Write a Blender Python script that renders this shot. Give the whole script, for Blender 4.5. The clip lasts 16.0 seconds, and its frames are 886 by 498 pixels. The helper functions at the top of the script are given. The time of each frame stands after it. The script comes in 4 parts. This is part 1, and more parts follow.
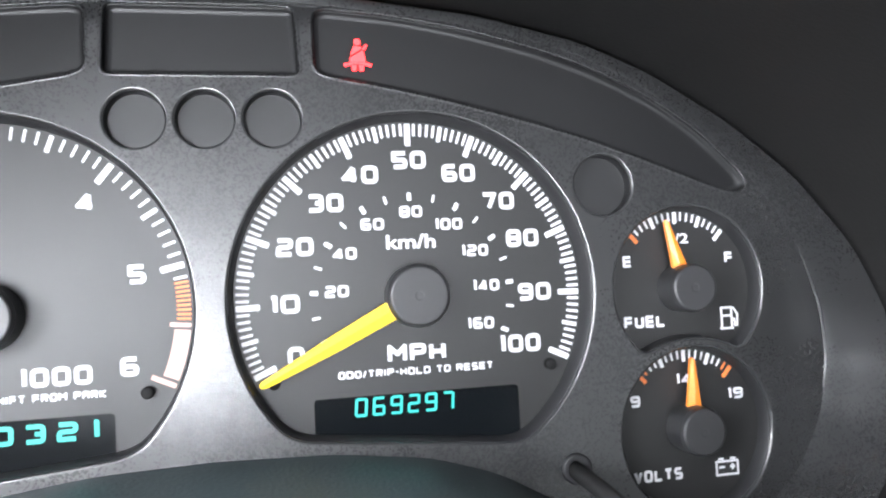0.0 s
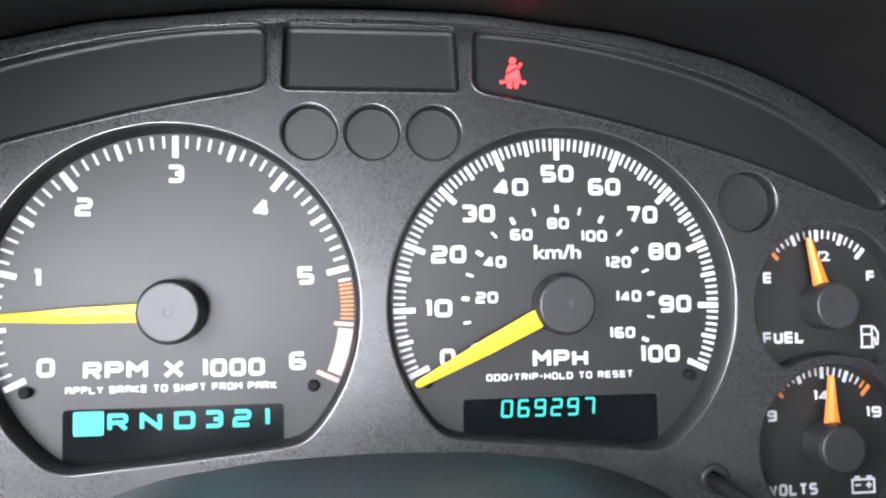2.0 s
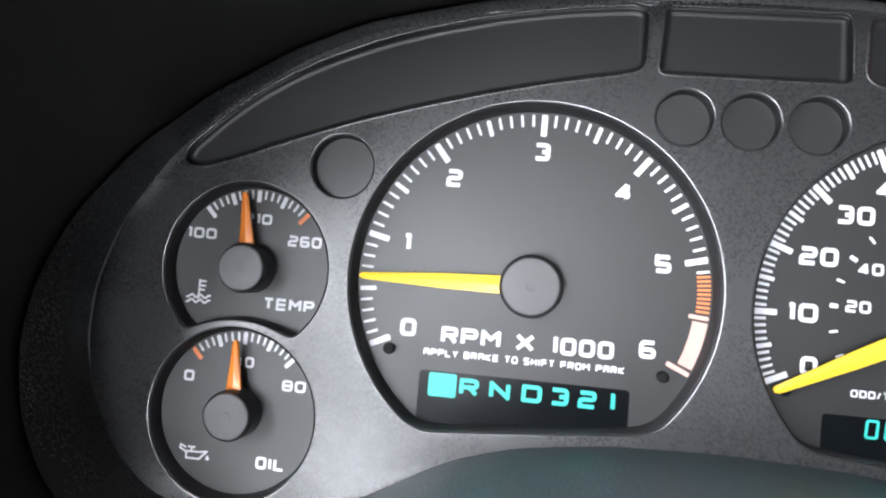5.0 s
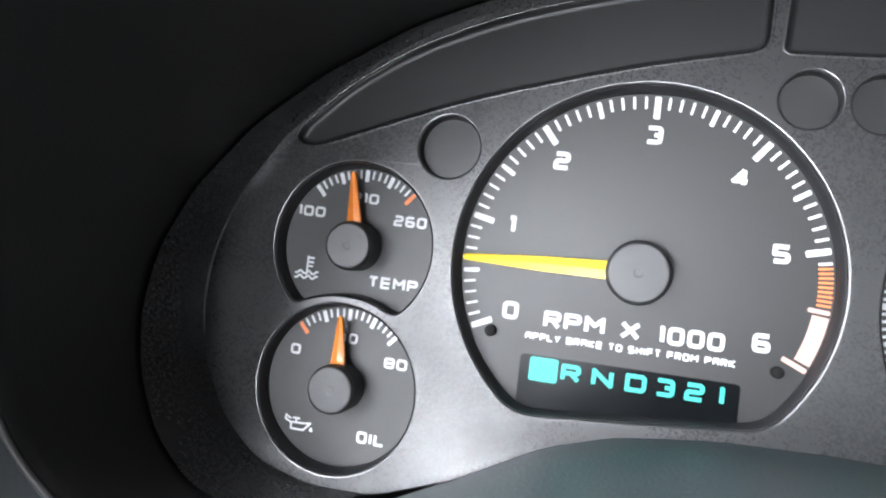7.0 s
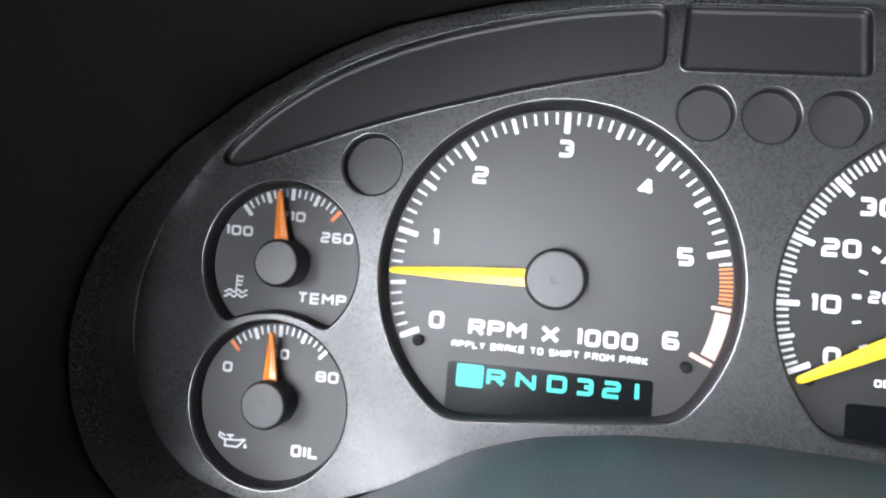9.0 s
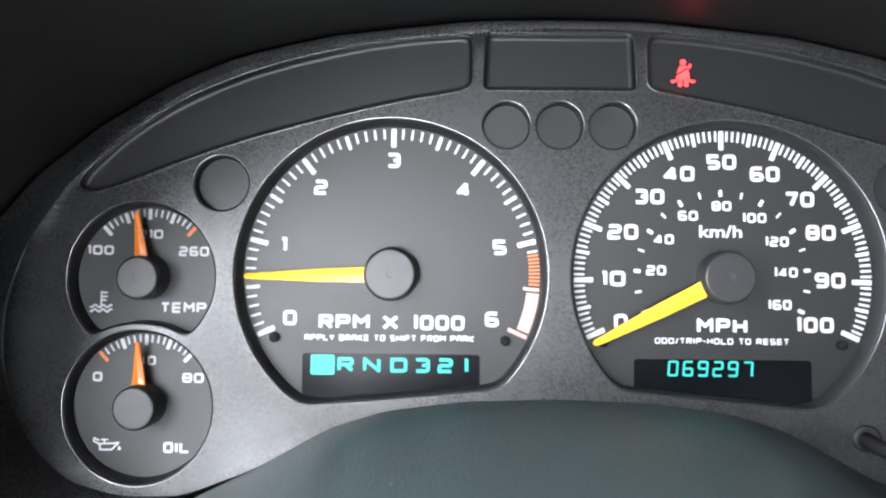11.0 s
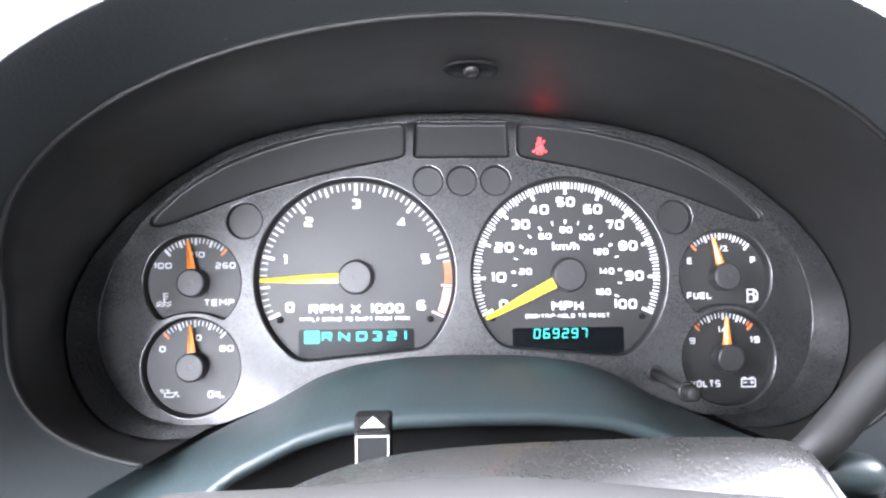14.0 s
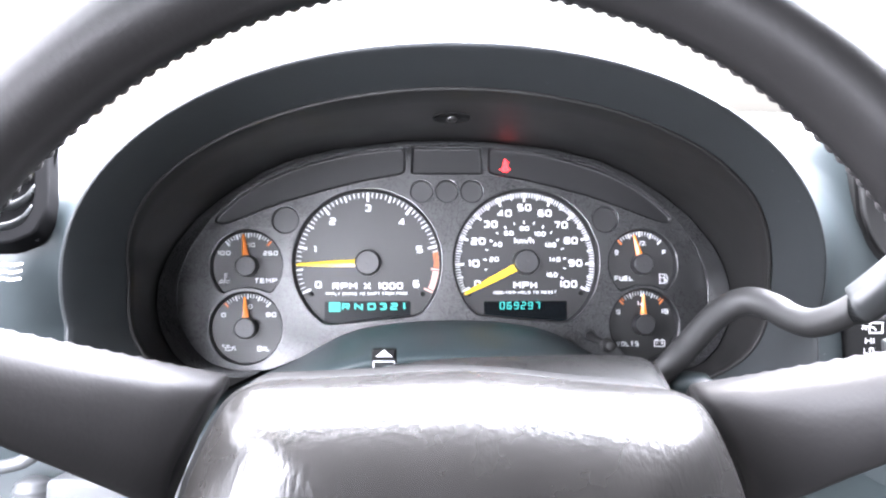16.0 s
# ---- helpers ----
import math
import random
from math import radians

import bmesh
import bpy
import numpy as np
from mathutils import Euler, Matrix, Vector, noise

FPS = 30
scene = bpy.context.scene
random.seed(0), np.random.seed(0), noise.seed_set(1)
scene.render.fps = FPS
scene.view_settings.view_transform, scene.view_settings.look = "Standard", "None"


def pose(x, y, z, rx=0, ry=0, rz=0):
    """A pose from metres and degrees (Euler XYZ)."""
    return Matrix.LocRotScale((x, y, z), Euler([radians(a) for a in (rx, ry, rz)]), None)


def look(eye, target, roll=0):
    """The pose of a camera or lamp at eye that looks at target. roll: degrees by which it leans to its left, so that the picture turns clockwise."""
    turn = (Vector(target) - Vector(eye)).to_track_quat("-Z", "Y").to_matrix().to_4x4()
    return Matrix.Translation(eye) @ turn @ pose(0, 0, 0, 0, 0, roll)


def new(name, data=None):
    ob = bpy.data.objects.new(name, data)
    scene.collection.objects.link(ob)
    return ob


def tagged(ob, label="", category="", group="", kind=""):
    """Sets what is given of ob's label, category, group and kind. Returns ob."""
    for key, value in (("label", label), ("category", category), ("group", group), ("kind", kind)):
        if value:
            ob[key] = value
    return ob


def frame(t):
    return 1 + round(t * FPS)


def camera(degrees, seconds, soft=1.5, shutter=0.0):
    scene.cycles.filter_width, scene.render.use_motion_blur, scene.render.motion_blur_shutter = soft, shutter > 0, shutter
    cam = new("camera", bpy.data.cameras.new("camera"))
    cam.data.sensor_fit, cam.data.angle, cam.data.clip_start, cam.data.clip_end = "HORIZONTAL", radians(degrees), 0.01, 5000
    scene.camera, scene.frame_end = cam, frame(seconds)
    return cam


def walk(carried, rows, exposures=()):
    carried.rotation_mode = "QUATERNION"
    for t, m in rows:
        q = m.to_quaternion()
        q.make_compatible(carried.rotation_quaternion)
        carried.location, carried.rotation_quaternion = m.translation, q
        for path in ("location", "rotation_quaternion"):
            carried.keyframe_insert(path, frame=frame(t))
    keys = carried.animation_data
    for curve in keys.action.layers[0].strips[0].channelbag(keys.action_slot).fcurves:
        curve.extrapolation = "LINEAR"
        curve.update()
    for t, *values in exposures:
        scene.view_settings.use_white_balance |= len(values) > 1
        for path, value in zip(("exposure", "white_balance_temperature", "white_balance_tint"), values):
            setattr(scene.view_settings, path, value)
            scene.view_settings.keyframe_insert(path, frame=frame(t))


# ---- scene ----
# The instrument panel is laid out upright (x right, z up, y into the dash, dial faces at y = 0);
# LEAN_BACK then tips the whole place to the rake of a car's dash.
LEAN_BACK = pose(0, 0, 0.95, -18, 0, 0)
cam = camera(60.0, 16.0, soft=2.2)
ROWS = [
    (0, (0.0181, -0.2268, -0.0021), (0.0605, -0.0316, 0.0080), -2.90),
    (0.5, (0.0162, -0.2289, -0.0005), (0.0529, -0.0326, 0.0098), -2.20),
    (1, (0.0099, -0.2309, 0.0004), (0.0402, -0.0335, 0.0112), -1.55),
    (1.5, (0.0010, -0.2322, 0.0012), (0.0289, -0.0344, 0.0117), -1.14),
    (2, (-0.0070, -0.2340, 0.0020), (0.0172, -0.0357, 0.0118), -0.91),
    (2.5, (-0.0178, -0.2374, 0.0015), (0.0033, -0.0389, 0.0138), -0.57),
    (3, (-0.0281, -0.2404, 0.0047), (-0.0127, -0.0413, 0.0146), 0.27),
    (3.5, (-0.0378, -0.2395, 0.0035), (-0.0302, -0.0399, 0.0128), 1.19),
    (4, (-0.0498, -0.2359, 0.0012), (-0.0514, -0.0361, 0.0094), 2.05),
    (4.5, (-0.0570, -0.2322, -0.0020), (-0.0692, -0.0328, 0.0060), 3.07),
    (5, (-0.0585, -0.2315, -0.0050), (-0.0816, -0.0330, 0.0036), 5.06),
    (5.2, (-0.0584, -0.2307, -0.0050), (-0.0867, -0.0328, 0.0021), 6.05),
    (7.5, (-0.0605, -0.2317, -0.0095), (-0.1091, -0.0378, -0.0051), 6.86),
    (8, (-0.0596, -0.2350, -0.0099), (-0.1067, -0.0406, -0.0054), 6.52),
    (8.5, (-0.0585, -0.2388, -0.0093), (-0.0996, -0.0432, -0.0021), 5.99),
    (9, (-0.0551, -0.2385, -0.0081), (-0.0871, -0.0412, 0.0009), 4.80),
    (9.5, (-0.0532, -0.2417, -0.0087), (-0.0749, -0.0432, 0.0025), 3.64),
    (10, (-0.0476, -0.2451, -0.0087), (-0.0610, -0.0460, 0.0037), 2.39),
    (10.2, (-0.0443, -0.2478, -0.0087), (-0.0550, -0.0484, 0.0034), 1.82),
    (12.5, (-0.0326, -0.3392, -0.0141), (-0.0271, -0.1396, -0.0038), -0.43),
    (13, (-0.0312, -0.3611, -0.0172), (-0.0233, -0.1616, -0.0052), -1.03),
    (13.5, (-0.0285, -0.3876, -0.0216), (-0.0201, -0.1883, -0.0078), -0.87),
    (14, (-0.0305, -0.4203, -0.0214), (-0.0210, -0.2212, -0.0059), -0.81),
    (14.5, (-0.0330, -0.4533, -0.0264), (-0.0246, -0.2542, -0.0092), -0.22),
    (15, (-0.0368, -0.4912, -0.0334), (-0.0285, -0.2923, -0.0148), 0.40),
    (15.5, (-0.0335, -0.5287, -0.0344), (-0.0236, -0.3298, -0.0158), -0.55),
    (16, (-0.0342, -0.5631, -0.0385), (-0.0231, -0.3641, -0.0227), -0.46),
]
EXPOSURES = [(0.0, 3.3, 6500, 10), (2.5, 3.08, 6500, 10), (3.5, 3.02, 6500, 10), (4.5, 2.95, 6500, 10), (5.0, 3.0, 6500, 10), (8.0, 3.29, 6500, 10), (10.0, 3.1, 6500, 10), (12.5, 3.15, 6450, 11), (14.5, 3.75, 6350, 15), (15.0, 3.7, 6350, 16), (16.0, 3.32, 6350, 16)]
walk(cam, [(t, LEAN_BACK @ look(eye, target, roll)) for t, eye, target, roll in ROWS], EXPOSURES)

# ---- light ----
world = bpy.data.worlds.new("sky")
scene.world = world
world.use_nodes = True
wn = world.node_tree
sky = wn.nodes.new("ShaderNodeTexSky")
sky.sky_type, sky.sun_disc = "NISHITA", False
sky.sun_elevation, sky.sun_rotation = radians(42), radians(-60)
haze = wn.nodes.new("ShaderNodeHueSaturation")
haze.inputs["Saturation"].default_value = 0.3
wn.links.new(sky.outputs[0], haze.inputs["Color"])
wn.links.new(haze.outputs[0], wn.nodes["Background"].inputs[0])
wn.nodes["Background"].inputs[1].default_value = 0.05
sun_data = bpy.data.lights.new("sun", "SUN")
sun_data.energy, sun_data.angle, sun_data.color = 1.2, radians(12), (1.0, 0.97, 0.92)
sun = new("sun", sun_data)
sun.matrix_world = look((-1.2, 1.2, 3.0), (0, 0, 1.0))


def window_light(name, place, aim, wide, high, power, colour=(1.0, 0.99, 0.98)):
    """The sky's light through one of the car's windows: an area lamp in its opening."""
    data = bpy.data.lights.new(name, "AREA")
    data.shape, data.size, data.size_y, data.energy, data.color = "RECTANGLE", wide, high, power, colour
    ob = new(name, data)
    ob.matrix_world = look(place, aim)


COOL = (0.95, 0.985, 1.06)
window_light("rear_quarter_window_light", (-0.34, -2.15, 1.29), (-0.1, 0, 0.95), 0.42, 0.6, 9.0, COOL)
window_light("rear_window_light", (-0.1, -2.25, 1.3), (0.0, 0, 0.95), 1.2, 0.35, 0.4, COOL)
window_light("door_window_light", (-0.44, -0.36, 1.21), (0.05, -0.15, 0.95), 0.5, 0.4, 3.1, COOL)
window_light("windscreen_light", (0.15, 0.12, 1.47), (0.0, -0.75, 0.7), 1.2, 0.5, 30.0, COOL)

# ---- materials ----


def material(name, colour, rough=0.5, metal=0.0, grain=0.0, grain_size=400.0, mottle=0.12, mottle_size=30.0, specular=0.5, coat=0.0, relief=0.09, stretch=(1, 1, 1), dust=False, sparkle=0.0):
    """A plain surface with two scales of variation and a fine grain relief."""
    m = bpy.data.materials.new(name)
    m.use_nodes = True
    nt = m.node_tree
    b = nt.nodes["Principled BSDF"]
    b.inputs["Metallic"].default_value = metal
    b.inputs["Specular IOR Level"].default_value = specular
    b.inputs["Coat Weight"].default_value = coat
    b.inputs["Coat Roughness"].default_value = 0.12
    where = nt.nodes.new("ShaderNodeTexCoord")
    big = nt.nodes.new("ShaderNodeTexNoise")
    big.inputs["Scale"].default_value, big.inputs["Detail"].default_value = mottle_size, 4
    nt.links.new(where.outputs["Object"], big.inputs["Vector"])
    ramp = nt.nodes.new("ShaderNodeMapRange")
    ramp.inputs["From Min"].default_value, ramp.inputs["From Max"].default_value = 0.1, 0.9
    ramp.inputs["To Min"].default_value, ramp.inputs["To Max"].default_value = 1 - mottle, 1 + mottle
    nt.links.new(big.outputs["Fac"], ramp.inputs["Value"])
    mix = nt.nodes.new("ShaderNodeVectorMath")
    mix.operation = "SCALE"
    mix.inputs[0].default_value = colour
    nt.links.new(ramp.outputs["Result"], mix.inputs["Scale"])
    if dust:
        # pale specks of dust, about a millimetre across and centimetres apart
        cell = nt.nodes.new("ShaderNodeTexVoronoi")
        cell.inputs["Scale"].default_value = 70.0
        nt.links.new(where.outputs["Object"], cell.inputs["Vector"])
        speck = nt.nodes.new("ShaderNodeMapRange")
        speck.inputs["From Min"].default_value, speck.inputs["From Max"].default_value = 0.035, 0.02
        nt.links.new(cell.outputs["Distance"], speck.inputs["Value"])
        blend = nt.nodes.new("ShaderNodeMix")
        blend.data_type = "RGBA"
        blend.inputs["B"].default_value = (0.16, 0.16, 0.155, 1)
        nt.links.new(speck.outputs["Result"], blend.inputs["Factor"])
        nt.links.new(mix.outputs[0], blend.inputs["A"])
        nt.links.new(blend.outputs["Result"], b.inputs["Base Color"])
    else:
        nt.links.new(mix.outputs[0], b.inputs["Base Color"])
    rr = nt.nodes.new("ShaderNodeMapRange")
    rr.inputs["From Min"].default_value, rr.inputs["From Max"].default_value = 0.1, 0.9
    rr.inputs["To Min"].default_value, rr.inputs["To Max"].default_value = max(0.03, rough - 0.05), min(1, rough + 0.05)
    nt.links.new(big.outputs["Fac"], rr.inputs["Value"])
    if sparkle:
        # glinting facets of the moulded grain: the gloss changes from speck to speck
        facet = nt.nodes.new("ShaderNodeTexVoronoi")
        facet.inputs["Scale"].default_value = 2200.0
        nt.links.new(where.outputs["Object"], facet.inputs["Vector"])
        tone = nt.nodes.new("ShaderNodeSeparateColor")
        nt.links.new(facet.outputs["Color"], tone.inputs[0])
        glint = nt.nodes.new("ShaderNodeMath")
        glint.operation, glint.inputs[1].default_value = "MULTIPLY_ADD", sparkle
        nt.links.new(tone.outputs[0], glint.inputs[0])
        nt.links.new(rr.outputs["Result"], glint.inputs[2])
        shift = nt.nodes.new("ShaderNodeMath")
        shift.operation, shift.inputs[1].default_value = "SUBTRACT", 0.5 * sparkle
        nt.links.new(glint.outputs[0], shift.inputs[0])
        nt.links.new(shift.outputs[0], b.inputs["Roughness"])
    else:
        nt.links.new(rr.outputs["Result"], b.inputs["Roughness"])
    if grain:
        fine = nt.nodes.new("ShaderNodeTexNoise")
        fine.inputs["Scale"].default_value, fine.inputs["Detail"].default_value = grain_size, 3
        span = nt.nodes.new("ShaderNodeMapping")
        span.inputs["Scale"].default_value = stretch
        nt.links.new(where.outputs["Object"], span.inputs["Vector"])
        nt.links.new(span.outputs[0], fine.inputs["Vector"])
        bump = nt.nodes.new("ShaderNodeBump")
        bump.inputs["Strength"].default_value, bump.inputs["Distance"].default_value = grain, relief / grain_size
        nt.links.new(fine.outputs["Fac"], bump.inputs["Height"])
        nt.links.new(bump.outputs["Normal"], b.inputs["Normal"])
    return m


def glowing(name, colour, strength):
    """A lit display segment or warning lamp."""
    m = bpy.data.materials.new(name)
    m.use_nodes = True
    b = m.node_tree.nodes["Principled BSDF"]
    b.inputs["Base Color"].default_value = (*[0.3 * c for c in colour], 1)
    b.inputs["Emission Color"].default_value = (*colour, 1)
    b.inputs["Emission Strength"].default_value = strength
    return m


BEZEL = material("grained charcoal plastic", (0.0205, 0.0207, 0.0212), 0.29, grain=0.6, grain_size=1500, mottle=0.05, relief=0.11, specular=0.64, sparkle=0.065)
EDGE = material("polished charcoal plastic", (0.026, 0.0265, 0.0272), 0.24, mottle=0.1, specular=0.85, grain=0.2, grain_size=1400)
WINDOW = material("smoked plastic", (0.009, 0.009, 0.0095), 0.42, grain=0.05, grain_size=900, specular=0.3)
LENS = material("smoked lens plastic", (0.018, 0.018, 0.0185), 0.34, grain=0.05, grain_size=900)
WELL = material("black plastic", (0.012, 0.012, 0.013), 0.55, grain=0.1, grain_size=900)
DIAL = material("matt dial print", (0.0108, 0.0107, 0.0106), 0.45, grain=0.12, grain_size=2500, mottle=0.06, specular=0.52)
PRINT = material("white dial print", (0.62, 0.62, 0.64), 0.5, mottle=0.05)
RED_PRINT = material("red orange dial print", (0.72, 0.19, 0.05), 0.5, mottle=0.08)
PINK_PRINT = material("pale red dial print", (0.60, 0.35, 0.30), 0.5, mottle=0.08)
YELLOW = material("yellow needle plastic", (0.82, 0.53, 0.035), 0.24, mottle=0.05, specular=0.8)
ORANGE = material("orange needle plastic", (0.85, 0.24, 0.03), 0.22, mottle=0.05, specular=0.9)
HUB = material("needle hub plastic", (0.022, 0.022, 0.023), 0.38, grain=0.1, grain_size=900)
GLOSS = material("glossy display window", (0.004, 0.005, 0.006), 0.2, mottle=0.02, specular=0.05)
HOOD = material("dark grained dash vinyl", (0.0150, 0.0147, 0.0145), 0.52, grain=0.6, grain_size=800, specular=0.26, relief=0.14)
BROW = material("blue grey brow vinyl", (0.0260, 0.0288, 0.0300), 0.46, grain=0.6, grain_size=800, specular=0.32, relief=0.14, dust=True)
TEAL = material("blue grey dash vinyl", (0.037, 0.051, 0.0535), 0.4, dust=True, grain=0.8, grain_size=800, relief=0.16)
# the trim's vinyl again, darkened so the colour carries the dash face's shade
DASH = material("shaded blue grey dash vinyl", (0.032, 0.041, 0.0435), 0.42, dust=True, grain=0.5, grain_size=900)
SHROUD = material("grey column plastic", (0.022, 0.0215, 0.021), 0.31, dust=True, grain=0.8, grain_size=700, relief=0.14, sparkle=0.08)
LEATHER = material("black wheel leather", (0.0115, 0.011, 0.011), 0.46, specular=0.22, grain=0.5, grain_size=420, mottle=0.15)
PAD = material("creased hub vinyl", (0.0125, 0.0119, 0.0113), 0.27, grain=0.8, grain_size=520, mottle=0.2, relief=0.17, stretch=(1.0, 1.0, 0.13))
THREAD = material("black stitching", (0.018, 0.017, 0.017), 0.5)
LEVER = material("satin black lever", (0.0135, 0.0133, 0.0132), 0.56, specular=0.4, grain=0.3, grain_size=900, mottle=0.05)
BLACK = material("matt black", (0.007, 0.007, 0.007), 0.7, specular=0.2)
WHITE = material("white paint", (0.78, 0.78, 0.78), 0.45)
CYAN = glowing("lit cyan display", (0.06, 0.95, 0.85), 0.065)
DIM_CYAN = glowing("dim cyan display", (0.05, 0.8, 0.72), 0.045)
RED = glowing("lit red warning lamp", (1.0, 0.016, 0.018), 1.4)
VENT = material("black vent plastic", (0.003, 0.003, 0.0032), 0.7, specular=0.03, mottle=0.1)
LOUVRE = material("grey vent plastic", (0.024, 0.0255, 0.026), 0.34, specular=0.35, grain=0.2, grain_size=900, mottle=0.08)
PALE = material("pale grey plastic", (0.07, 0.073, 0.075), 0.45, grain=0.2, grain_size=700)
LINING = material("grey cabin lining", (0.07, 0.07, 0.068), 0.9, grain=0.4, grain_size=300)

# ---- building helpers ----
MM = 0.001


def mesh_from(name, verts, faces, smooth=False):
    me = bpy.data.meshes.new(name)
    me.from_pydata([tuple(v) for v in verts], [], faces)
    me.validate()
    me.update()
    if smooth:
        me.polygons.foreach_set("use_smooth", [True] * len(me.polygons))
    return me


def part(name, me, mat, parent, label="", at=None):
    """Links a mesh (or a bmesh) as one part under a thing or a part."""
    if isinstance(me, bmesh.types.BMesh):
        bm, me = me, bpy.data.meshes.new(name)
        bm.to_mesh(me)
        bm.free()
    if mat and not me.materials:
        me.materials.append(mat)
    ob = new(name, me)
    ob.parent = parent
    if at is not None:
        ob.matrix_basis = at
    if label:
        ob["label"] = label
    return ob


def thing(name, label, category, at=None, kind="", group=""):
    ob = new(name)
    ob.empty_display_size = 0.01
    ob.matrix_basis = LEAN_BACK @ (at or Matrix())
    return tagged(ob, label, category, group, kind)


def from_curve(cu):
    ob = bpy.data.objects.new("tmp", cu)
    scene.collection.objects.link(ob)
    me = bpy.data.meshes.new_from_object(ob)
    bpy.data.objects.remove(ob)
    bpy.data.curves.remove(cu)
    return me


def upright(me, y=0.0):
    """Turns a flat mesh drawn in x, y to stand in x, z facing the driver."""
    me.transform(Matrix(((1, 0, 0, 0), (0, 0, -1, y), (0, 1, 0, 0), (0, 0, 0, 1))))
    return me


def plate(name, outlines, thick, y_front, bevel=0.0):
    """A flat plate with holes: outlines in mm (the first the rim, the rest holes), its front face at y_front mm."""
    cu = bpy.data.curves.new(name, "CURVE")
    cu.dimensions, cu.fill_mode = "2D", "BOTH"
    cu.extrude, cu.bevel_depth, cu.bevel_resolution = (thick / 2 - bevel) * MM, bevel * MM, 3
    for line in outlines:
        s = cu.splines.new("POLY")
        s.points.add(len(line) - 1)
        for p, (x, z) in zip(s.points, line):
            p.co = (x * MM, z * MM, 0, 1)
        s.use_cyclic_u = True
    me = upright(from_curve(cu), (y_front + thick / 2) * MM)
    me.polygons.foreach_set("use_smooth", [False] * len(me.polygons))
    return me


def resample(line, n, closed=True):
    pts = np.array(line, float)
    if closed:
        pts = np.vstack([pts, pts[:1]])
    d = np.r_[0, np.cumsum(np.linalg.norm(np.diff(pts, axis=0), axis=1))]
    s = np.linspace(0, d[-1], n, endpoint=not closed)
    return np.stack([np.interp(s, d, pts[:, k]) for k in range(pts.shape[1])], 1), d[-1]


def rounded(line, window, n=260):
    """A closed outline with its corners rounded over about window mm."""
    pts, length = resample(line, n)
    k = max(1, int(window / length * n / 2))
    return sum(np.roll(pts, s, axis=0) for s in range(-k, k + 1)) / (2 * k + 1)


def circle(cx, cz, r, n=96):
    return [(cx + r * math.cos(a), cz + r * math.sin(a)) for a in np.linspace(0, 2 * math.pi, n, endpoint=False)]


def lathe(profile, n=48, at=(0, 0, 0)):
    """A turned body about the y axis: profile of (radius, y) in mm."""
    verts, faces = [], []
    for r, y in profile:
        for k in range(n):
            a = 2 * math.pi * k / n
            verts.append(((at[0] + r * math.cos(a)) * MM, (at[1] + y) * MM, (at[2] + r * math.sin(a)) * MM))
    for i in range(len(profile) - 1):
        for k in range(n):
            faces.append((i * n + k, i * n + (k + 1) % n, (i + 1) * n + (k + 1) % n, (i + 1) * n + k))
    return mesh_from("turned", verts, faces, True)


def tube(path, radius, n=20, squash=1.0, closed=False):
    """A round bar along path (mm); radius one number or one for each point."""
    pts = [Vector(p) for p in path]
    rad = radius if isinstance(radius, (list, tuple)) else [radius] * len(pts)
    verts, faces, up = [], [], Vector((0, 1, 0))
    for i, p in enumerate(pts):
        a = pts[i - 1] if (i or closed) else p
        b = pts[(i + 1) % len(pts)] if (i + 1 < len(pts) or closed) else p
        d = (b - a).normalized()
        side = d.cross(up).normalized() if abs(d.dot(up)) < 0.98 else d.cross(Vector((0, 0, 1))).normalized()
        top = side.cross(d)
        for k in range(n):
            w = 2 * math.pi * k / n
            verts.append((p + side * (rad[i] * math.cos(w)) + top * (rad[i] * squash * math.sin(w))) * MM)
    m = len(pts)
    for i in range(m if closed else m - 1):
        for k in range(n):
            j = (i + 1) % m
            faces.append((i * n + k, i * n + (k + 1) % n, j * n + (k + 1) % n, j * n + k))
    if not closed:
        faces += [tuple(range(n))[::-1], tuple(range((m - 1) * n, m * n))]
    return mesh_from("bar", verts, faces, True)


def spline(points, n):
    """A smooth line of n points through the given ones."""
    p = [Vector(v) for v in points]
    p = [2 * p[0] - p[1]] + p + [2 * p[-1] - p[-2]]
    out = []
    for s in np.linspace(0, len(p) - 3 - 1e-6, n):
        i, u = int(s), s - int(s)
        a, b, c, d = p[i:i + 4]
        out.append(0.5 * (2 * b + (c - a) * u + (2 * a - 5 * b + 4 * c - d) * u * u + (3 * b - 3 * c + d - a) * u ** 3))
    return out


def loft(name, loops, closed=False, cap=False):
    """A skin over loops of equal length, in mm."""
    n = len(loops[0])
    verts = [tuple(c * MM for c in v) for lp in loops for v in lp]
    faces = []
    for i in range(len(loops) - 1):
        for k in range(n if closed else n - 1):
            j = (k + 1) % n
            faces.append((i * n + k, i * n + j, (i + 1) * n + j, (i + 1) * n + k))
    if cap:
        faces += [tuple(range(n))[::-1], tuple(range((len(loops) - 1) * n, len(loops) * n))]
    return mesh_from(name, verts, faces, True)


def block(x0, x1, y0, y1, z0, z1, bevel=1.0):
    """A box with rounded edges, in mm."""
    bm = bmesh.new()
    bmesh.ops.create_cube(bm, size=1)
    for v in bm.verts:
        v.co = Vector(((x0 + x1) / 2 + v.co.x * (x1 - x0), (y0 + y1) / 2 + v.co.y * (y1 - y0), (z0 + z1) / 2 + v.co.z * (z1 - z0))) * MM
    if bevel:
        bmesh.ops.bevel(bm, geom=bm.edges[:], offset=bevel * MM, segments=3, affect="EDGES", profile=0.5)
    return bm


TEXTS = {}


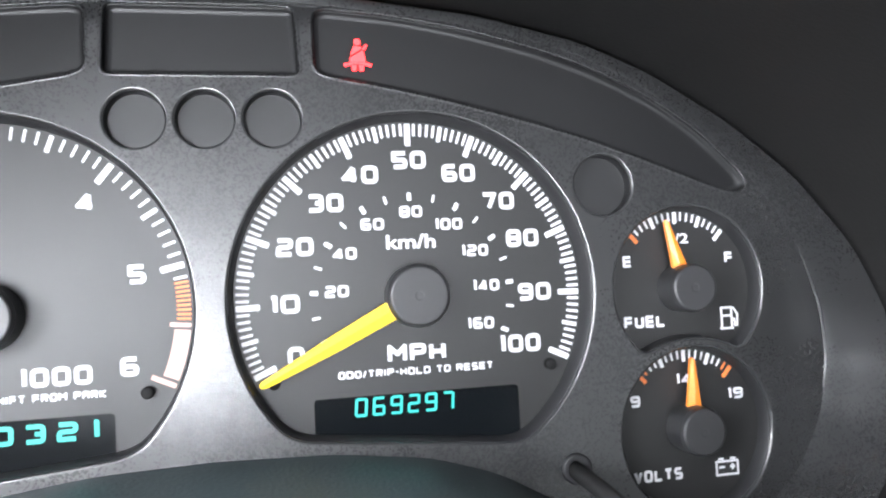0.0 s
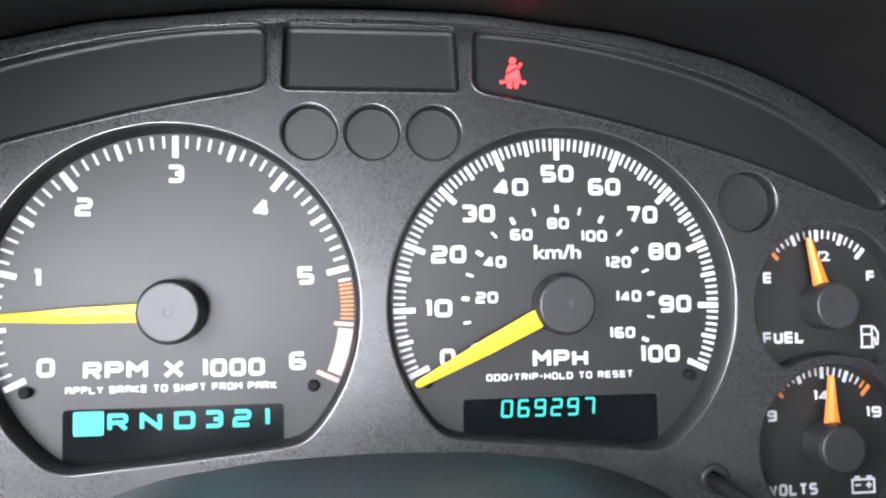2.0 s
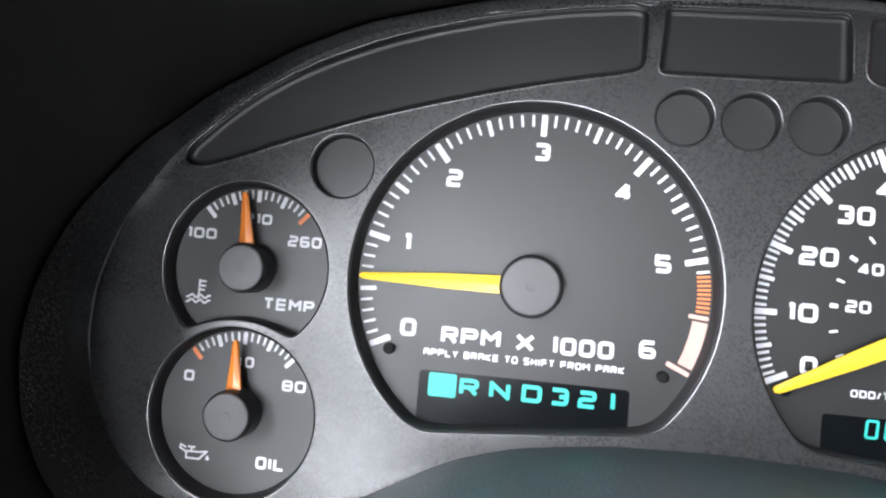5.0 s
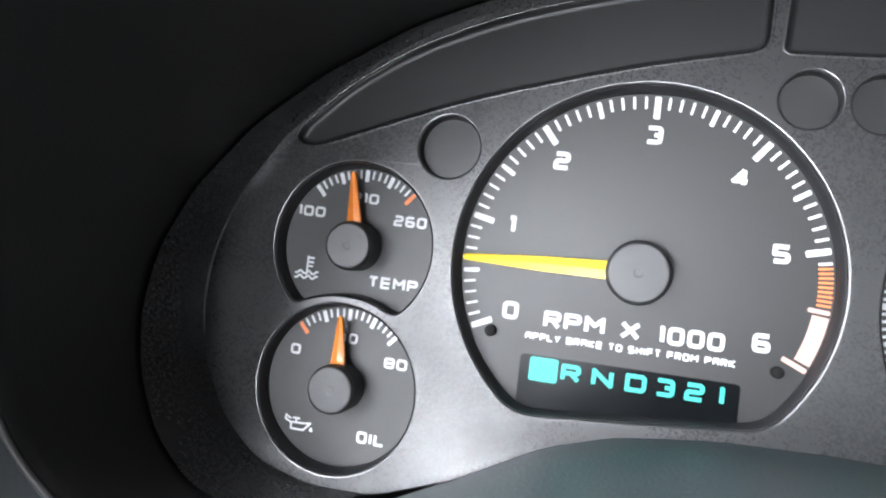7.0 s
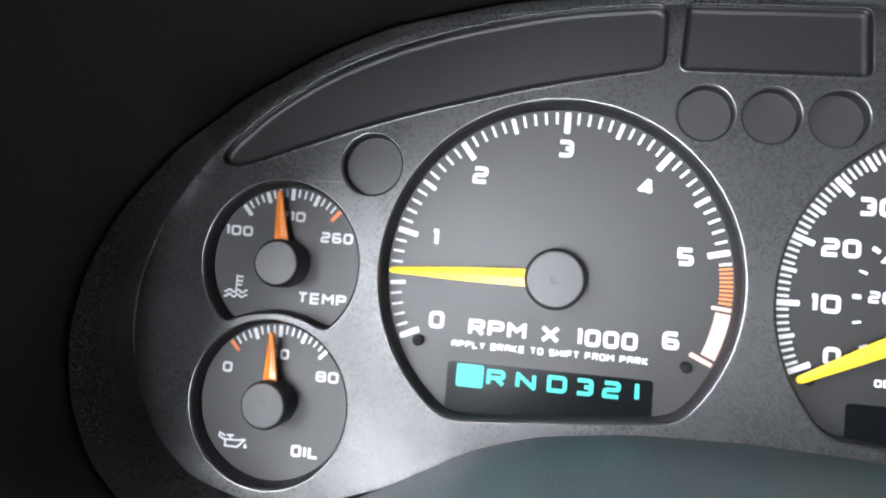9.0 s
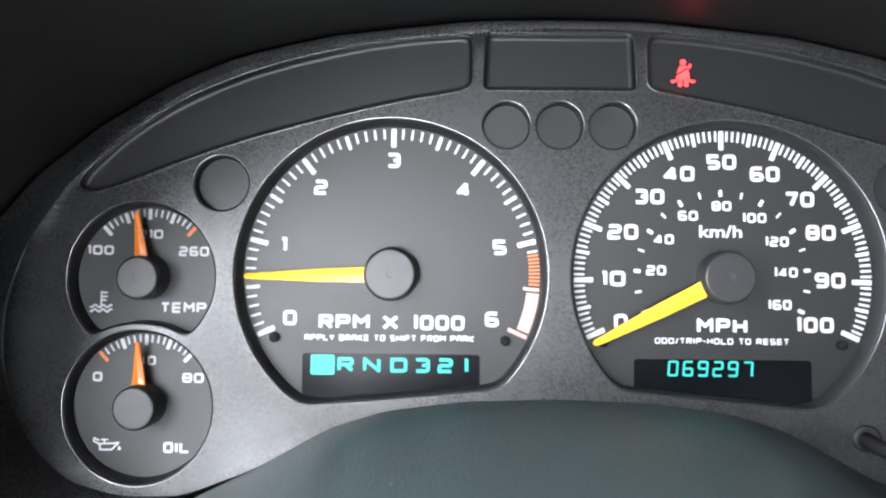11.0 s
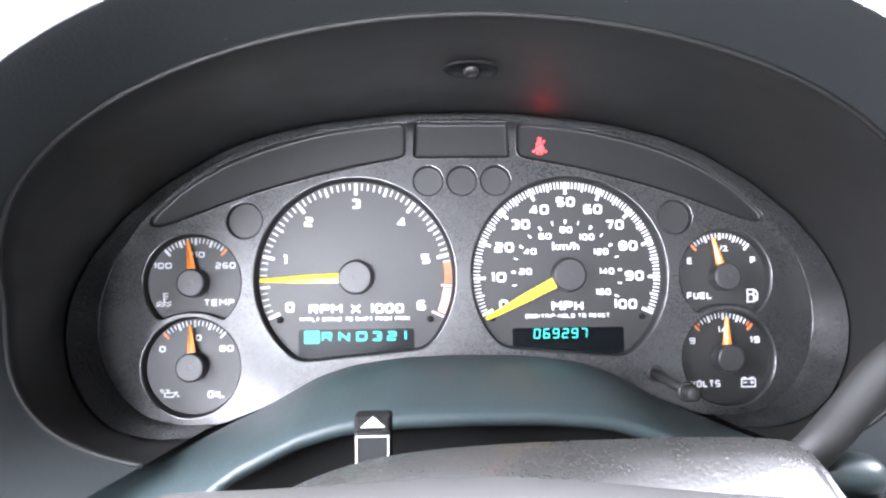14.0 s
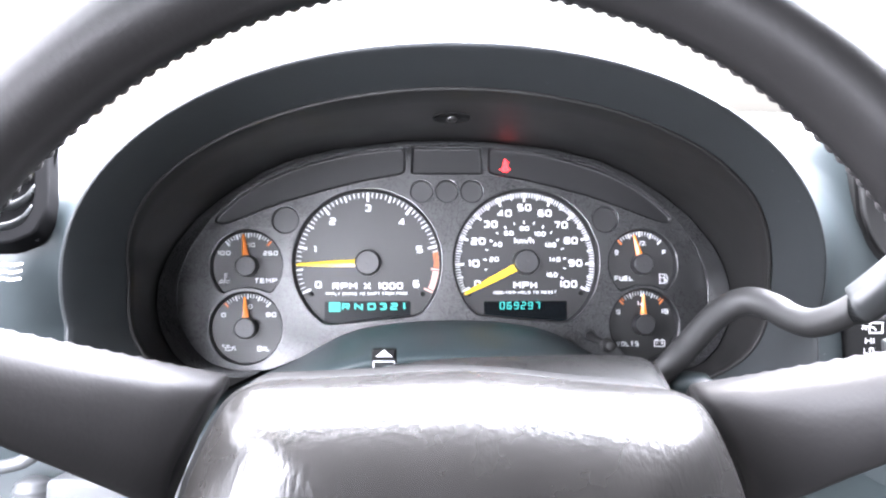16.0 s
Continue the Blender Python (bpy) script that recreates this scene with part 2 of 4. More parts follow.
# The dials' wide square characters, each as pen strokes over a grid of three columns and five rows
# lettered a to o from the top (in capitals where the corner is square); p and q stand right of the middle.
GLYPHS = {"0": "acoma", "1": "aco", "2": "acigMo", "3": "acom hi", "4": "pjl pq", "5": "cAGiom", "6": "camoig", "7": "acn", "8": "acoma gi", "9": "mocagi",
          "R": "mAcig ho", "P": "mAcig", "M": "mahco", "X": "ao cm", "H": "am co gi", "F": "cam gi", "U": "amoc", "E": "camo gi", "L": "amo", "V": "anc", "O": "acoma", "T": "ac bn", "S": "cagiom", "I": "bn", "N": "maoc", "D": "AcoMA", "A": "maco gi", "B": "AcoMA gi", "K": "am cgo", "Y": "ahc hn", "/": "mc", "-": "gi", " ": ""}
SHARP = "147MXHFELVTINKY/-"


def pen(points, closed, radius, thick, lift, square):
    """A flat ribbon of even thickness along a line whose corners are rounded but where square says not, in mm."""
    pts = [Vector(p) for p in points]
    n, line = len(pts), []
    for i, p in enumerate(pts):
        if not closed and i in (0, n - 1):
            line.append(p)
            continue
        a, b = pts[i - 1] - p, pts[(i + 1) % n] - p
        r = min(radius, 0.48 * a.length, 0.48 * b.length) if not square[i] else 0.02
        pa, pb = p + a.normalized() * r, p + b.normalized() * r
        for u in np.linspace(0, 1, 6 if r > 0.05 else 2):
            line.append(pa.lerp(p, u).lerp(p.lerp(pb, u), u))
    verts, faces, m = [], [], len(line)
    for i, p in enumerate(line):
        a = line[i - 1] if i or closed else p
        b = line[(i + 1) % m] if i < m - 1 or closed else p
        d0, d1 = (p - a).normalized() if (p - a).length else (b - p).normalized(), (b - p).normalized() if (b - p).length else (p - a).normalized()
        nrm = Vector((-(d0 + d1).y, (d0 + d1).x)).normalized()
        wide = min(1.8, 1 / max(0.2, nrm.dot(Vector((-d1.y, d1.x))))) * thick / 2
        for q in (p + nrm * wide, p - nrm * wide):
            verts.append((q.x * MM, -lift * MM, q.y * MM))
    for i in range(m if closed else m - 1):
        j = (i + 1) % m
        faces.append((2 * i, 2 * i + 1, 2 * j + 1, 2 * j))
    return verts, faces


def square_word(text, width, height, weight=0.2):
    """A word in the dials' square characters, of that width and height, centred on its origin."""
    thick = weight * height
    shares = [0.42 if c == "1" else 0.3 if c == "I" else 0.6 if c in "/-" else 0.55 if c == " " else 1.15 if c in "MX" else 1.0 for c in text]
    gap = 0.17
    unit = width / (sum(shares) + gap * (len(text) - 1))
    verts, faces, x = [], [], -width / 2
    for ch, share in zip(text, shares):
        w = unit * share
        for k, run in enumerate(GLYPHS[ch].split()):
            pts = []
            for c in run.lower():
                i = ord(c) - 97
                u, v = (0.74, 1.0 - (i - 15)) if i >= 15 else ((i % 3) / 2, 1 - (i // 3) / 4)
                pts.append((x + thick / 2 + u * max(0.01, w - thick), -height / 2 + thick / 2 + v * (height - thick)))
            closed = len(run) > 2 and run[0] == run[-1]
            vs, fs = pen(pts[:-1] if closed else pts, closed, 0.02 if ch in SHARP else 0.2 * height, thick, 0.004 * k, [c.isupper() for c in run])
            faces += [tuple(q + len(verts) for q in f) for f in fs]
            verts += vs
        x += unit * (share + gap)
    return mesh_from("word", verts, faces)


def lettering(text, width, height, bold=0.02):
    """A word as a flat mesh of that width and height in mm, centred on its origin and standing upright."""
    key = (text, width, height)
    if key not in TEXTS and height > 2.0 and text != "1/2" and all(c in GLYPHS for c in text):
        TEXTS[key] = square_word(text, width, height, 0.17 if text in ("HI", "LO") else 0.24)
    if key not in TEXTS:
        cu = bpy.data.curves.new("word", "FONT")
        layered = "M" in text or "m" in text
        cu.body, cu.size, cu.resolution_u, cu.offset, cu.extrude = text, 1.0, 3, 0.0 if layered else bold, 0.0
        me = from_curve(cu)
        if layered:
            # a heavier weight: thin layers, each a little to one side
            bm = bmesh.new()
            for k, (dx, dz) in enumerate(((0, 0), (bold, 0), (-bold, 0), (0, bold), (0, -bold))):
                one = me.copy()
                one.transform(Matrix.Translation((dx, dz, 0.000004 * k)))
                bm.from_mesh(one)
            bm.to_mesh(me)
            bm.free()
        co = np.empty(3 * len(me.vertices))
        me.vertices.foreach_get("co", co)
        co = co.reshape(-1, 3)
        lo, hi = co.min(0), co.max(0)
        me.transform(Matrix.Diagonal((width * MM / (hi[0] - lo[0]), height * MM / (hi[1] - lo[1]), 1, 1)) @ Matrix.Translation((-(lo[0] + hi[0]) / 2, -(lo[1] + hi[1]) / 2, 0)))
        TEXTS[key] = upright(me)
    return TEXTS[key]


def strokes(lines, width):
    """Flat printed lines (mm) standing upright at y = 0, as one mesh."""
    verts, faces = [], []
    for line in lines:
        for (xa, za), (xb, zb) in zip(line[:-1], line[1:]):
            d = Vector((xb - xa, zb - za))
            if d.length < 1e-6:
                continue
            d.normalize()
            n, e = Vector((-d.y, d.x)) * width / 2, d * width * 0.4
            i = len(verts)
            for s, q in (((xa - e.x, za - e.y), -1), ((xb + e.x, zb + e.y), -1), ((xb + e.x, zb + e.y), 1), ((xa - e.x, za - e.y), 1)):
                verts.append(((s[0] + q * n.x) * MM, -0.004 * len(faces) * MM, (s[1] + q * n.y) * MM))
            faces.append((i, i + 1, i + 2, i + 3))
    return mesh_from("strokes", verts, faces)


def bar_mesh(r_in, r_out, width):
    """A printed tick along +x from r_in to r_out, with rounded ends, facing the driver."""
    h, c = width / 2, min(width * 0.25, 0.25)
    line = [(r_in + c, -h), (r_out - c, -h), (r_out, -h + c), (r_out, h - c), (r_out - c, h), (r_in + c, h), (r_in, h - c), (r_in, -h + c)]
    return mesh_from("tick", [(x * MM, 0, z * MM) for x, z in line], [tuple(range(8))])


def turned_to(angle, x=0.0, z=0.0, y=0.0):
    return pose(x * MM, y * MM, z * MM, 0, -angle, 0)


# ---- instrument cluster ----
cluster = thing("instrument_cluster", "charcoal plastic car instrument cluster with six round gauges", "instrument cluster")
PLATE_Y = -8.0
TACH, SPEED = (-58.0, -4.0), (58.0, -4.0)
TEMP, OIL, FUEL, VOLT = (-144.5, -6.0), (-144.5, -50.5), (144.5, -6.0), (144.5, -50.5)
half = [(0, 82.8), (-30, 82.4), (-78, 77.2), (-110, 69.4), (-131, 60), (-155, 43.8), (-173, 26.5), (-187, 5), (-194, -15), (-195, -32), (-190.5, -50),
        (-181, -65.5), (-168, -76), (-150, -80.5), (-128, -80), (-104, -71), (-78, -56.5), (-59, -50.5), (-32, -47), (0, -46)]
RIM = rounded(half + [(-x, z) for x, z in half[-2:0:-1]], 14, 400)


def dial_opening(c, r):
    """The round opening of a large dial, flattened along its lower edge, with rounded corners."""
    s = 1 if c[0] > 0 else -1
    line = []
    for x, z in circle(0, 0, r, 400):
        low = -46.0 - 0.092 * (s * (c[0] + x) - 58) - c[1]
        line.append((c[0] + x, c[1] + max(z, low)))
    return rounded(line, 12, 300)


def notched_opening(c, below, r, notch):
    """A small round opening with a bite taken out by the gauge below it."""
    line = []
    for x, z in circle(c[0], c[1], r, 720):
        d = math.hypot(x - below[0], z - below[1])
        if d < notch:
            z = below[1] + math.sqrt(max(0, notch ** 2 - (x - below[0]) ** 2))
        line.append((x, z))
    return rounded(line, 7, 260)


upper_arc = [(-33, 81), (-55, 79), (-78, 75.0), (-105, 67.8), (-130, 57.6), (-150, 45.4), (-165.5, 32)]
lower_arc = [(-163, 23.4), (-153, 26), (-112, 41), (-68, 53), (-33, 60)]
smooth_arcs = [[(p.x, p.z) for p in spline([(x, 0, z) for x, z in arc], 40)] for arc in (upper_arc, lower_arc)]
left_window = smooth_arcs[0] + [(-168.4, 28.0), (-167.6, 24.6)] + smooth_arcs[1] + [(-30, 62), (-30, 79)]
WINDOWS = [rounded(left_window, 5), rounded([(-26, 81.2), (26, 81.2), (27, 60), (-27, 60)], 6), rounded([(-x, z) for x, z in left_window], 5)]
LAMPS = [(-18.4, 48, 7.9), (0, 48, 7.9), (18.4, 48, 7.9), (-117, 27, 9.3), (117, 27, 9.3)]
OPENINGS = [dial_opening(TACH, 53.7), dial_opening(SPEED, 53.7), notched_opening(TEMP, OIL, 25.9, 29.2), circle(*OIL, 25.9, 260), notched_opening(FUEL, VOLT, 25.9, 29.2), circle(*VOLT, 25.9, 260)]


def joined(name, meshes):
    """Several meshes as one."""
    bm = bmesh.new()
    for me in meshes:
        bm.from_mesh(me)
    out = bpy.data.meshes.new(name)
    bm.to_mesh(out)
    bm.free()
    return out


def grown(line, c, by):
    """An outline pushed out from its middle by some mm."""
    out = []
    for x, z in line:
        d = math.hypot(x - c[0], z - c[1])
        out.append((c[0] + (x - c[0]) * (d + by) / d, c[1] + (z - c[1]) * (d + by) / d))
    return out


def bow(x, z=0.0):
    """How far (mm) the face plate falls away from the driver at its two ends and along its upper edge."""
    inside = float(np.min(np.hypot(RIM[:, 0] - x, RIM[:, 1] - z))) if z > 10 else 9.0
    return 0.0010 * max(0.0, abs(x) - 126.0) ** 2 + 0.028 * max(0.0, 9.0 - inside) ** 2 * min(1.0, max(0.0, (z - 10) / 25))


def bowed(me, fine=0.0):
    """Bends a mesh with the face plate; fine: first split edges longer than this many mm near the ends."""
    if fine:
        bm = bmesh.new()
        bm.from_mesh(me)
        bmesh.ops.triangulate(bm, faces=bm.faces[:])
        for _ in range(5):
            long = [e for e in bm.edges if e.calc_length() > (0.6 if min(v.co.z for v in e.verts) > 0.028 else 1.0) * fine * MM and (max(abs(v.co.x) for v in e.verts) > 0.118 or min(v.co.z for v in e.verts) > 0.06)]
            if not long:
                break
            bmesh.ops.subdivide_edges(bm, edges=long, cuts=1)
            bmesh.ops.triangulate(bm, faces=[f for f in bm.faces if len(f.verts) > 3])
        bm.to_mesh(me)
        bm.free()
    for v in me.vertices:
        # the sunken floors of the windows follow the ends but not the upper edge
        v.co.y += bow(v.co.x / MM, v.co.z / MM if v.co.y < -5.6 * MM else 0.0) * MM
    me.update()
    if fine:
        me.polygons.foreach_set("use_smooth", [abs(p.normal.y) > 0.7 for p in me.polygons])
    return me


# the round openings have rolled edges, the windows a raised bead
beads, WIDER = [], list(WINDOWS)
ROUNDS = [(circle(x, z, r, 64), (x, z), 0.9) for x, z, r in LAMPS] + [(h, c, 1.0) for h, c in zip(OPENINGS, (TACH, SPEED, TEMP, OIL, FUEL, VOLT))]
for line, c, r in ROUNDS:
    WIDER.append(np.array(grown(line, c, r)))
for line, r in [(h, 0.65) for h in WINDOWS]:
    beads.append(tube([(x, PLATE_Y + 0.75 * r, z) for x, z in line], r, 10, 1.0, True))
rolls = [tube([(x, PLATE_Y + 1.01 * r, z) for x, z in grown(line, c, r)], r, 16, 1.0, True) for line, c, r in ROUNDS]
bezel = part("bezel", joined("bezel", [bowed(plate("bezel", [RIM] + WIDER, 8.8, PLATE_Y), 7.0)] + [bowed(b) for b in beads]), BEZEL, cluster, "charcoal plastic face plate with a fine sparkling grain")
for roll in rolls:
    part("rolled_edge", bowed(roll), EDGE, bezel)
housing = [[(x * k, y, (z - 10) * k + 10) for x, z in RIM] for y, k in ((-2, 1.035), (20, 1.05), (45, 0.97), (46, 0.02))]
part("housing", loft("housing", housing, closed=True), WELL, cluster)
part("backing", plate("backing", [RIM * 0.99], 2.0, 9.0), WELL, cluster)


def inset(line, by):
    """A closed outline drawn in by some mm along its own normals."""
    p = np.array(line, float)
    d = np.roll(p, -2, axis=0) - np.roll(p, 2, axis=0)
    n = np.stack([-d[:, 1], d[:, 0]], 1) / np.linalg.norm(d, axis=1)[:, None]
    area = np.sum(p[:, 0] * np.roll(p[:, 1], -1) - p[:, 1] * np.roll(p[:, 0], -1))
    return p + n * by * (1 if area > 0 else -1)


for w in WINDOWS:
    # a shallow well whose walls run into its smoked floor in a soft fillet
    well = [[(x, y, z) for x, z in inset(w, by)] for by, y in ((-0.3, PLATE_Y + 0.6), (0.3, PLATE_Y + 1.4), (0.6, -5.4), (1.0, -4.7), (1.7, -4.3), (2.6, -4.2))]
    lid = part("warning_window", bowed(plate("warning_window", [inset(w, 2.2)], 1.0, -4.2), 9.0), WINDOW, cluster, "smoked plastic warning lamp window, unlit")
    part("window_well", bowed(loft("window_well", well, closed=True)), WINDOW, lid)
for x, z, r in LAMPS:
    lens = part("lamp_lens", lathe([(r + 0.2, 0.0), (r - 0.4, 0.0), (0.6 * r, 0.0), (0.001, 0.0)], 64, (x, -3.2, z)), LENS, cluster, "round smoked lamp lens, unlit")
    part("lamp_tube", lathe([(r + 0.4, -7.0), (r + 0.1, -6.0), (r - 0.1, -3.0), (r - 0.1, 0.6)], 64, (x, 0, z)), WELL, lens)

for c, line in zip((TACH, SPEED, TEMP, OIL, FUEL, VOLT), OPENINGS):
    # the dark wall that slopes from the face plate down to the dial
    k = 0.985 if len(line) == 300 else 0.972
    walls = [[(c[0] + (x - c[0]) * q, y, c[1] + (z - c[1]) * q) for x, z in line] for q, y in ((1.004, PLATE_Y + 1.0), (0.995, PLATE_Y + 1.2), (k, -0.6), (k - 0.004, 0.4))]
    walls[:2] = [[(x, y + bow(x, z), z) for x, y, z in lp] for lp in walls[:2]]
    part("dial_wall", loft("dial_wall", walls, closed=True), WELL, cluster)

TICK = {}


def tick(r_in, r_out, width):
    key = (round(r_in, 2), round(r_out, 2), round(width, 2))
    if key not in TICK:
        TICK[key] = bar_mesh(*key)
    return TICK[key]


def print_tick(face, angle, r_in, r_out, width, mat=None):
    me = tick(r_in, r_out, width)
    if mat and mat is not PRINT:
        me = me.copy()
        me.materials.clear()
        me.materials.append(mat)
    part("tick", me, mat or PRINT, face, at=turned_to(angle, y=-0.12))


def word(face, text, x, z, width, height, mat=None, name="numeral", y=-0.12, bold=None):
    me = lettering(text, width, height, 0.022 if bold is None else bold)
    if mat and mat is not PRINT:
        me = me.copy()
        me.materials.clear()
    return part(name, me, mat or PRINT, face, at=pose(x * MM, y * MM, z * MM))


def needle(face, angle, length, root, widths, mat, y=-4.5):
    """A tapered needle with a ridge along it, from its hub out to its tip."""
    prof = [(root, widths[0]), (root + (length - root) * 0.45, widths[1]), (length - 1.0, widths[2]), (length, widths[2] * 0.5)]
    loops = [[(r, 0.9, -w), (r, -0.45, -w), (r, -0.9, 0), (r, -0.45, w), (r, 0.9, w)] for r, w in prof]
    body = loft("needle", loops, closed=True, cap=True)
    body.polygons.foreach_set("use_smooth", [False] * len(body.polygons))
    part("needle", body, mat, face, at=turned_to(angle, y=y))


def hub_cap(face, r, top, skirt=1.05):
    part("hub_cap", lathe([(r * skirt, -0.1), (r * skirt, top + 2.0), (r * skirt, top + 1.7), (r * 1.01, top + 1.4), (r, top + 1.2), (r, top + 0.7), (r - 0.2, top + 0.2), (r - 0.7, top), (r - 1.0, top), (1.9, top), (1.5, top), (1.45, top), (1.1, top + 0.12), (1.0, top + 0.12), (0.001, top + 0.12)]), HUB, face, "round black plastic needle hub")


def dial(name, c, outline, label):
    line = [(x - c[0], z - c[1]) for x, z in outline]
    return part(name, plate(name, [line], 1.0, 0.0), DIAL, cluster, label, at=pose(c[0] * MM, 0, c[1] * MM))


tach, speed, temp, oil, fuel, volt = (dial(n, c, o, lb) for n, c, o, lb in (
    ("tachometer", TACH, OPENINGS[0], "black tachometer dial printed white, yellow needle idling"),
    ("speedometer", SPEED, OPENINGS[1], "black speedometer dial printed white, yellow needle at zero"),
    ("temperature_gauge", TEMP, OPENINGS[2], "small black temperature gauge with an orange needle"),
    ("oil_gauge", OIL, OPENINGS[3], "small black oil pressure gauge with an orange needle"),
    ("fuel_gauge", FUEL, OPENINGS[4], "small black fuel gauge with an orange needle"),
    ("volt_gauge", VOLT, OPENINGS[5], "small black voltmeter with an orange needle")))

# speedometer
for v in range(0, 101):
    a = 204.25 - 2.285 * v
    if v % 10 == 0:
        print_tick(speed, a, 45.2, 52.0, 1.75)
    elif v % 5 == 0:
        print_tick(speed, a, 47.2, 52.0, 1.25)
    else:
        print_tick(speed, a, 48.2, 52.0, 0.8)
for v in range(0, 17):
    a = 204.25 - 14.2 * v
    print_tick(speed, a, 28.6, 31.0, 1.3 if v % 2 == 0 else 0.75)
for text, x, z, w in (("0", 22.5, -19.7, 4.8), ("10", 19.8, -4.6, 8.6), ("20", 23.3, 11.9, 10.8), ("30", 32.6, 24.5, 10.6), ("40", 43.2, 32.7, 10.8), ("50", 58.1, 36.95, 10.4),
                      ("60", 73.3, 32.75, 10.4), ("70", 85.3, 23.85, 10.4), ("80", 92.6, 12.15, 10.4), ("90", 95.6, -4.6, 10.6), ("100", 90.0, -20.2, 13.2)):
    word(speed, text, x - SPEED[0], z - SPEED[1], w, 5.4)
for text, x, z, w in (("20", 34.9, -1.6, 7.0), ("40", 37.7, 9.4, 7.0), ("60", 46.2, 17.8, 7.0), ("80", 58.0, 21.3, 6.9), ("100", 69.4, 17.2, 8.6), ("120", 77.2, 8.9, 8.4), ("140", 80.2, -1.9, 8.4), ("160", 77.9, -13.3, 8.4)):
    word(speed, text, x - SPEED[0], z - SPEED[1], w, 3.5)
word(speed, "km/h", -0.4, 16.3, 15.0, 4.4, name="lettering")
word(speed, "MPH", -0.2, -16.9, 17.6, 5.4, name="lettering")
word(speed, "ODO/TRIP-HOLD TO RESET", -0.3, -22.2, 46.8, 2.2, name="lettering")
needle(speed, 207.0, 51.4, 7.0, (2.9, 2.4, 1.1), YELLOW)
hub_cap(speed, 8.8, -9.0)

# tachometer
for k in range(0, 61):
    a = 90 + 38.2 * (3 - k / 10)
    if k in (0, 10, 20, 30, 40, 50):
        print_tick(tach, a, 45.4, 52.0, 1.8)
    elif k == 60:
        print_tick(tach, a, 45.0, 52.2, 1.4, PINK_PRINT)
    elif k == 55:
        print_tick(tach, a, 46.4, 52.2, 1.2, PINK_PRINT)
    elif k < 50 and k % 5 == 0:
        print_tick(tach, a, 47.0, 52.0, 1.3)
    elif k <= 51:
        print_tick(tach, a, 48.3, 52.0, 0.75)
for k in range(9):
    print_tick(tach, 8.2 - 1.46 * k, 48.2, 52.1, 0.64, RED_PRINT)
block_band = [[(r * math.cos(radians(a)), 0, r * math.sin(radians(a))) for a in np.linspace(-7.0, -22.8, 14)] for r in (47.8, 52.2)]
part("red_band", loft("red_band", block_band[::-1]), PINK_PRINT, tach, "pale red band of the dial", at=pose(0, -0.12 * MM, 0))
for text, x, z in (("0", -93.9, -19.5), ("1", -96.6, 6.3), ("2", -83.8, 26.9), ("3", -58.0, 36.7), ("4", -33.0, 26.5), ("5", -20.1, 6.0), ("6", -22.7, -19.4)):
    word(tach, text, x - TACH[0], z - TACH[1], 2.4 if text == "1" else 4.9, 5.4)
word(tach, "RPM", -16.7, -16.8, 18.0, 5.2, name="lettering")
word(tach, "X", -0.4, -16.8, 5.8, 5.2, name="lettering")
word(tach, "1000", 16.5, -16.8, 18.4, 5.2, name="lettering")
word(tach, "APPLY BRAKE TO SHIFT FROM PARK", -0.7, -22.3, 59.8, 2.2, name="lettering")
needle(tach, 181.2, 51.4, 7.0, (2.7, 2.2, 0.95), YELLOW)
hub_cap(tach, 8.8, -9.5)
for face, c in ((tach, (-41, -22.3)), (tach, (40, -22.8)), (speed, (-42, -23)), (speed, (41, -23))):
    part("stop_pin", lathe([(1.7, -0.05), (1.7, -2.2), (1.2, -2.5), (0.001, -2.5)], 20), BLACK, face, at=pose(c[0] * MM, 0, c[1] * MM))

# displays
gear = part("gear_display", plate("gear_display", [rounded([(-89.2, -31.8), (-26.8, -31.8), (-26.8, -46), (-89.2, -51)], 3.2)], 0.6, -0.3), GLOSS, cluster, "glossy black gear display with lit cyan letters")
lit = part("selected_gear", plate("selected_gear", [rounded([(-86.2, -32.3), (-77.8, -32.3), (-77.8, -39.3), (-86.2, -39.3)], 1.5)], 0.2, -0.5), CYAN, gear, "lit cyan square")
word(gear, "P", -82.0, -35.8, 4.6, 4.6, DIM_CYAN, "letter", -0.85)
for text, x, w in (("R", -73.9, 5.8), ("N", -64.7, 6.2), ("D", -55.2, 6.0), ("3", -47.0, 5.4), ("2", -38.9, 5.4), ("1", -31.8, 1.9)):
    word(gear, text, x, -35.7, w, 5.2, CYAN, "letter", -0.45, 0.03)
odo = part("odometer", plate("odometer", [rounded([(27, -32.6), (88.6, -32.6), (88.6, -51.5), (27, -45)], 3.2)], 0.6, -0.3), GLOSS, cluster, "glossy black odometer with lit cyan digits")
SEGS = {"0": "abcdef", "6": "acdefg", "9": "abcdfg", "2": "abdeg", "7": "abc"}
SEG = {"a": ((0, 2), (1, 2)), "b": ((1, 2), (1, 1)), "c": ((1, 1), (1, 0)), "d": ((0, 0), (1, 0)), "e": ((0, 0), (0, 1)), "f": ((0, 1), (0, 2)), "g": ((0, 1), (1, 1))}
for k, ch in enumerate("069297"):
    for seg in SEGS[ch]:
        (xa, za), (xb, zb) = SEG[seg]
        pa, pb = Vector((xa * 2.9 + za * 0.18, za * 2.35)), Vector((xb * 2.9 + zb * 0.18, zb * 2.35))
        pa, pb = pa.lerp(pb, 0.12), pb.lerp(pa, 0.12)
        part("digit_segment", strokes([[tuple(pa), tuple(pb)]], 0.75), CYAN, odo, at=pose((38.9 + 5.2 * k) * MM, -0.45 * MM, -38.1 * MM))

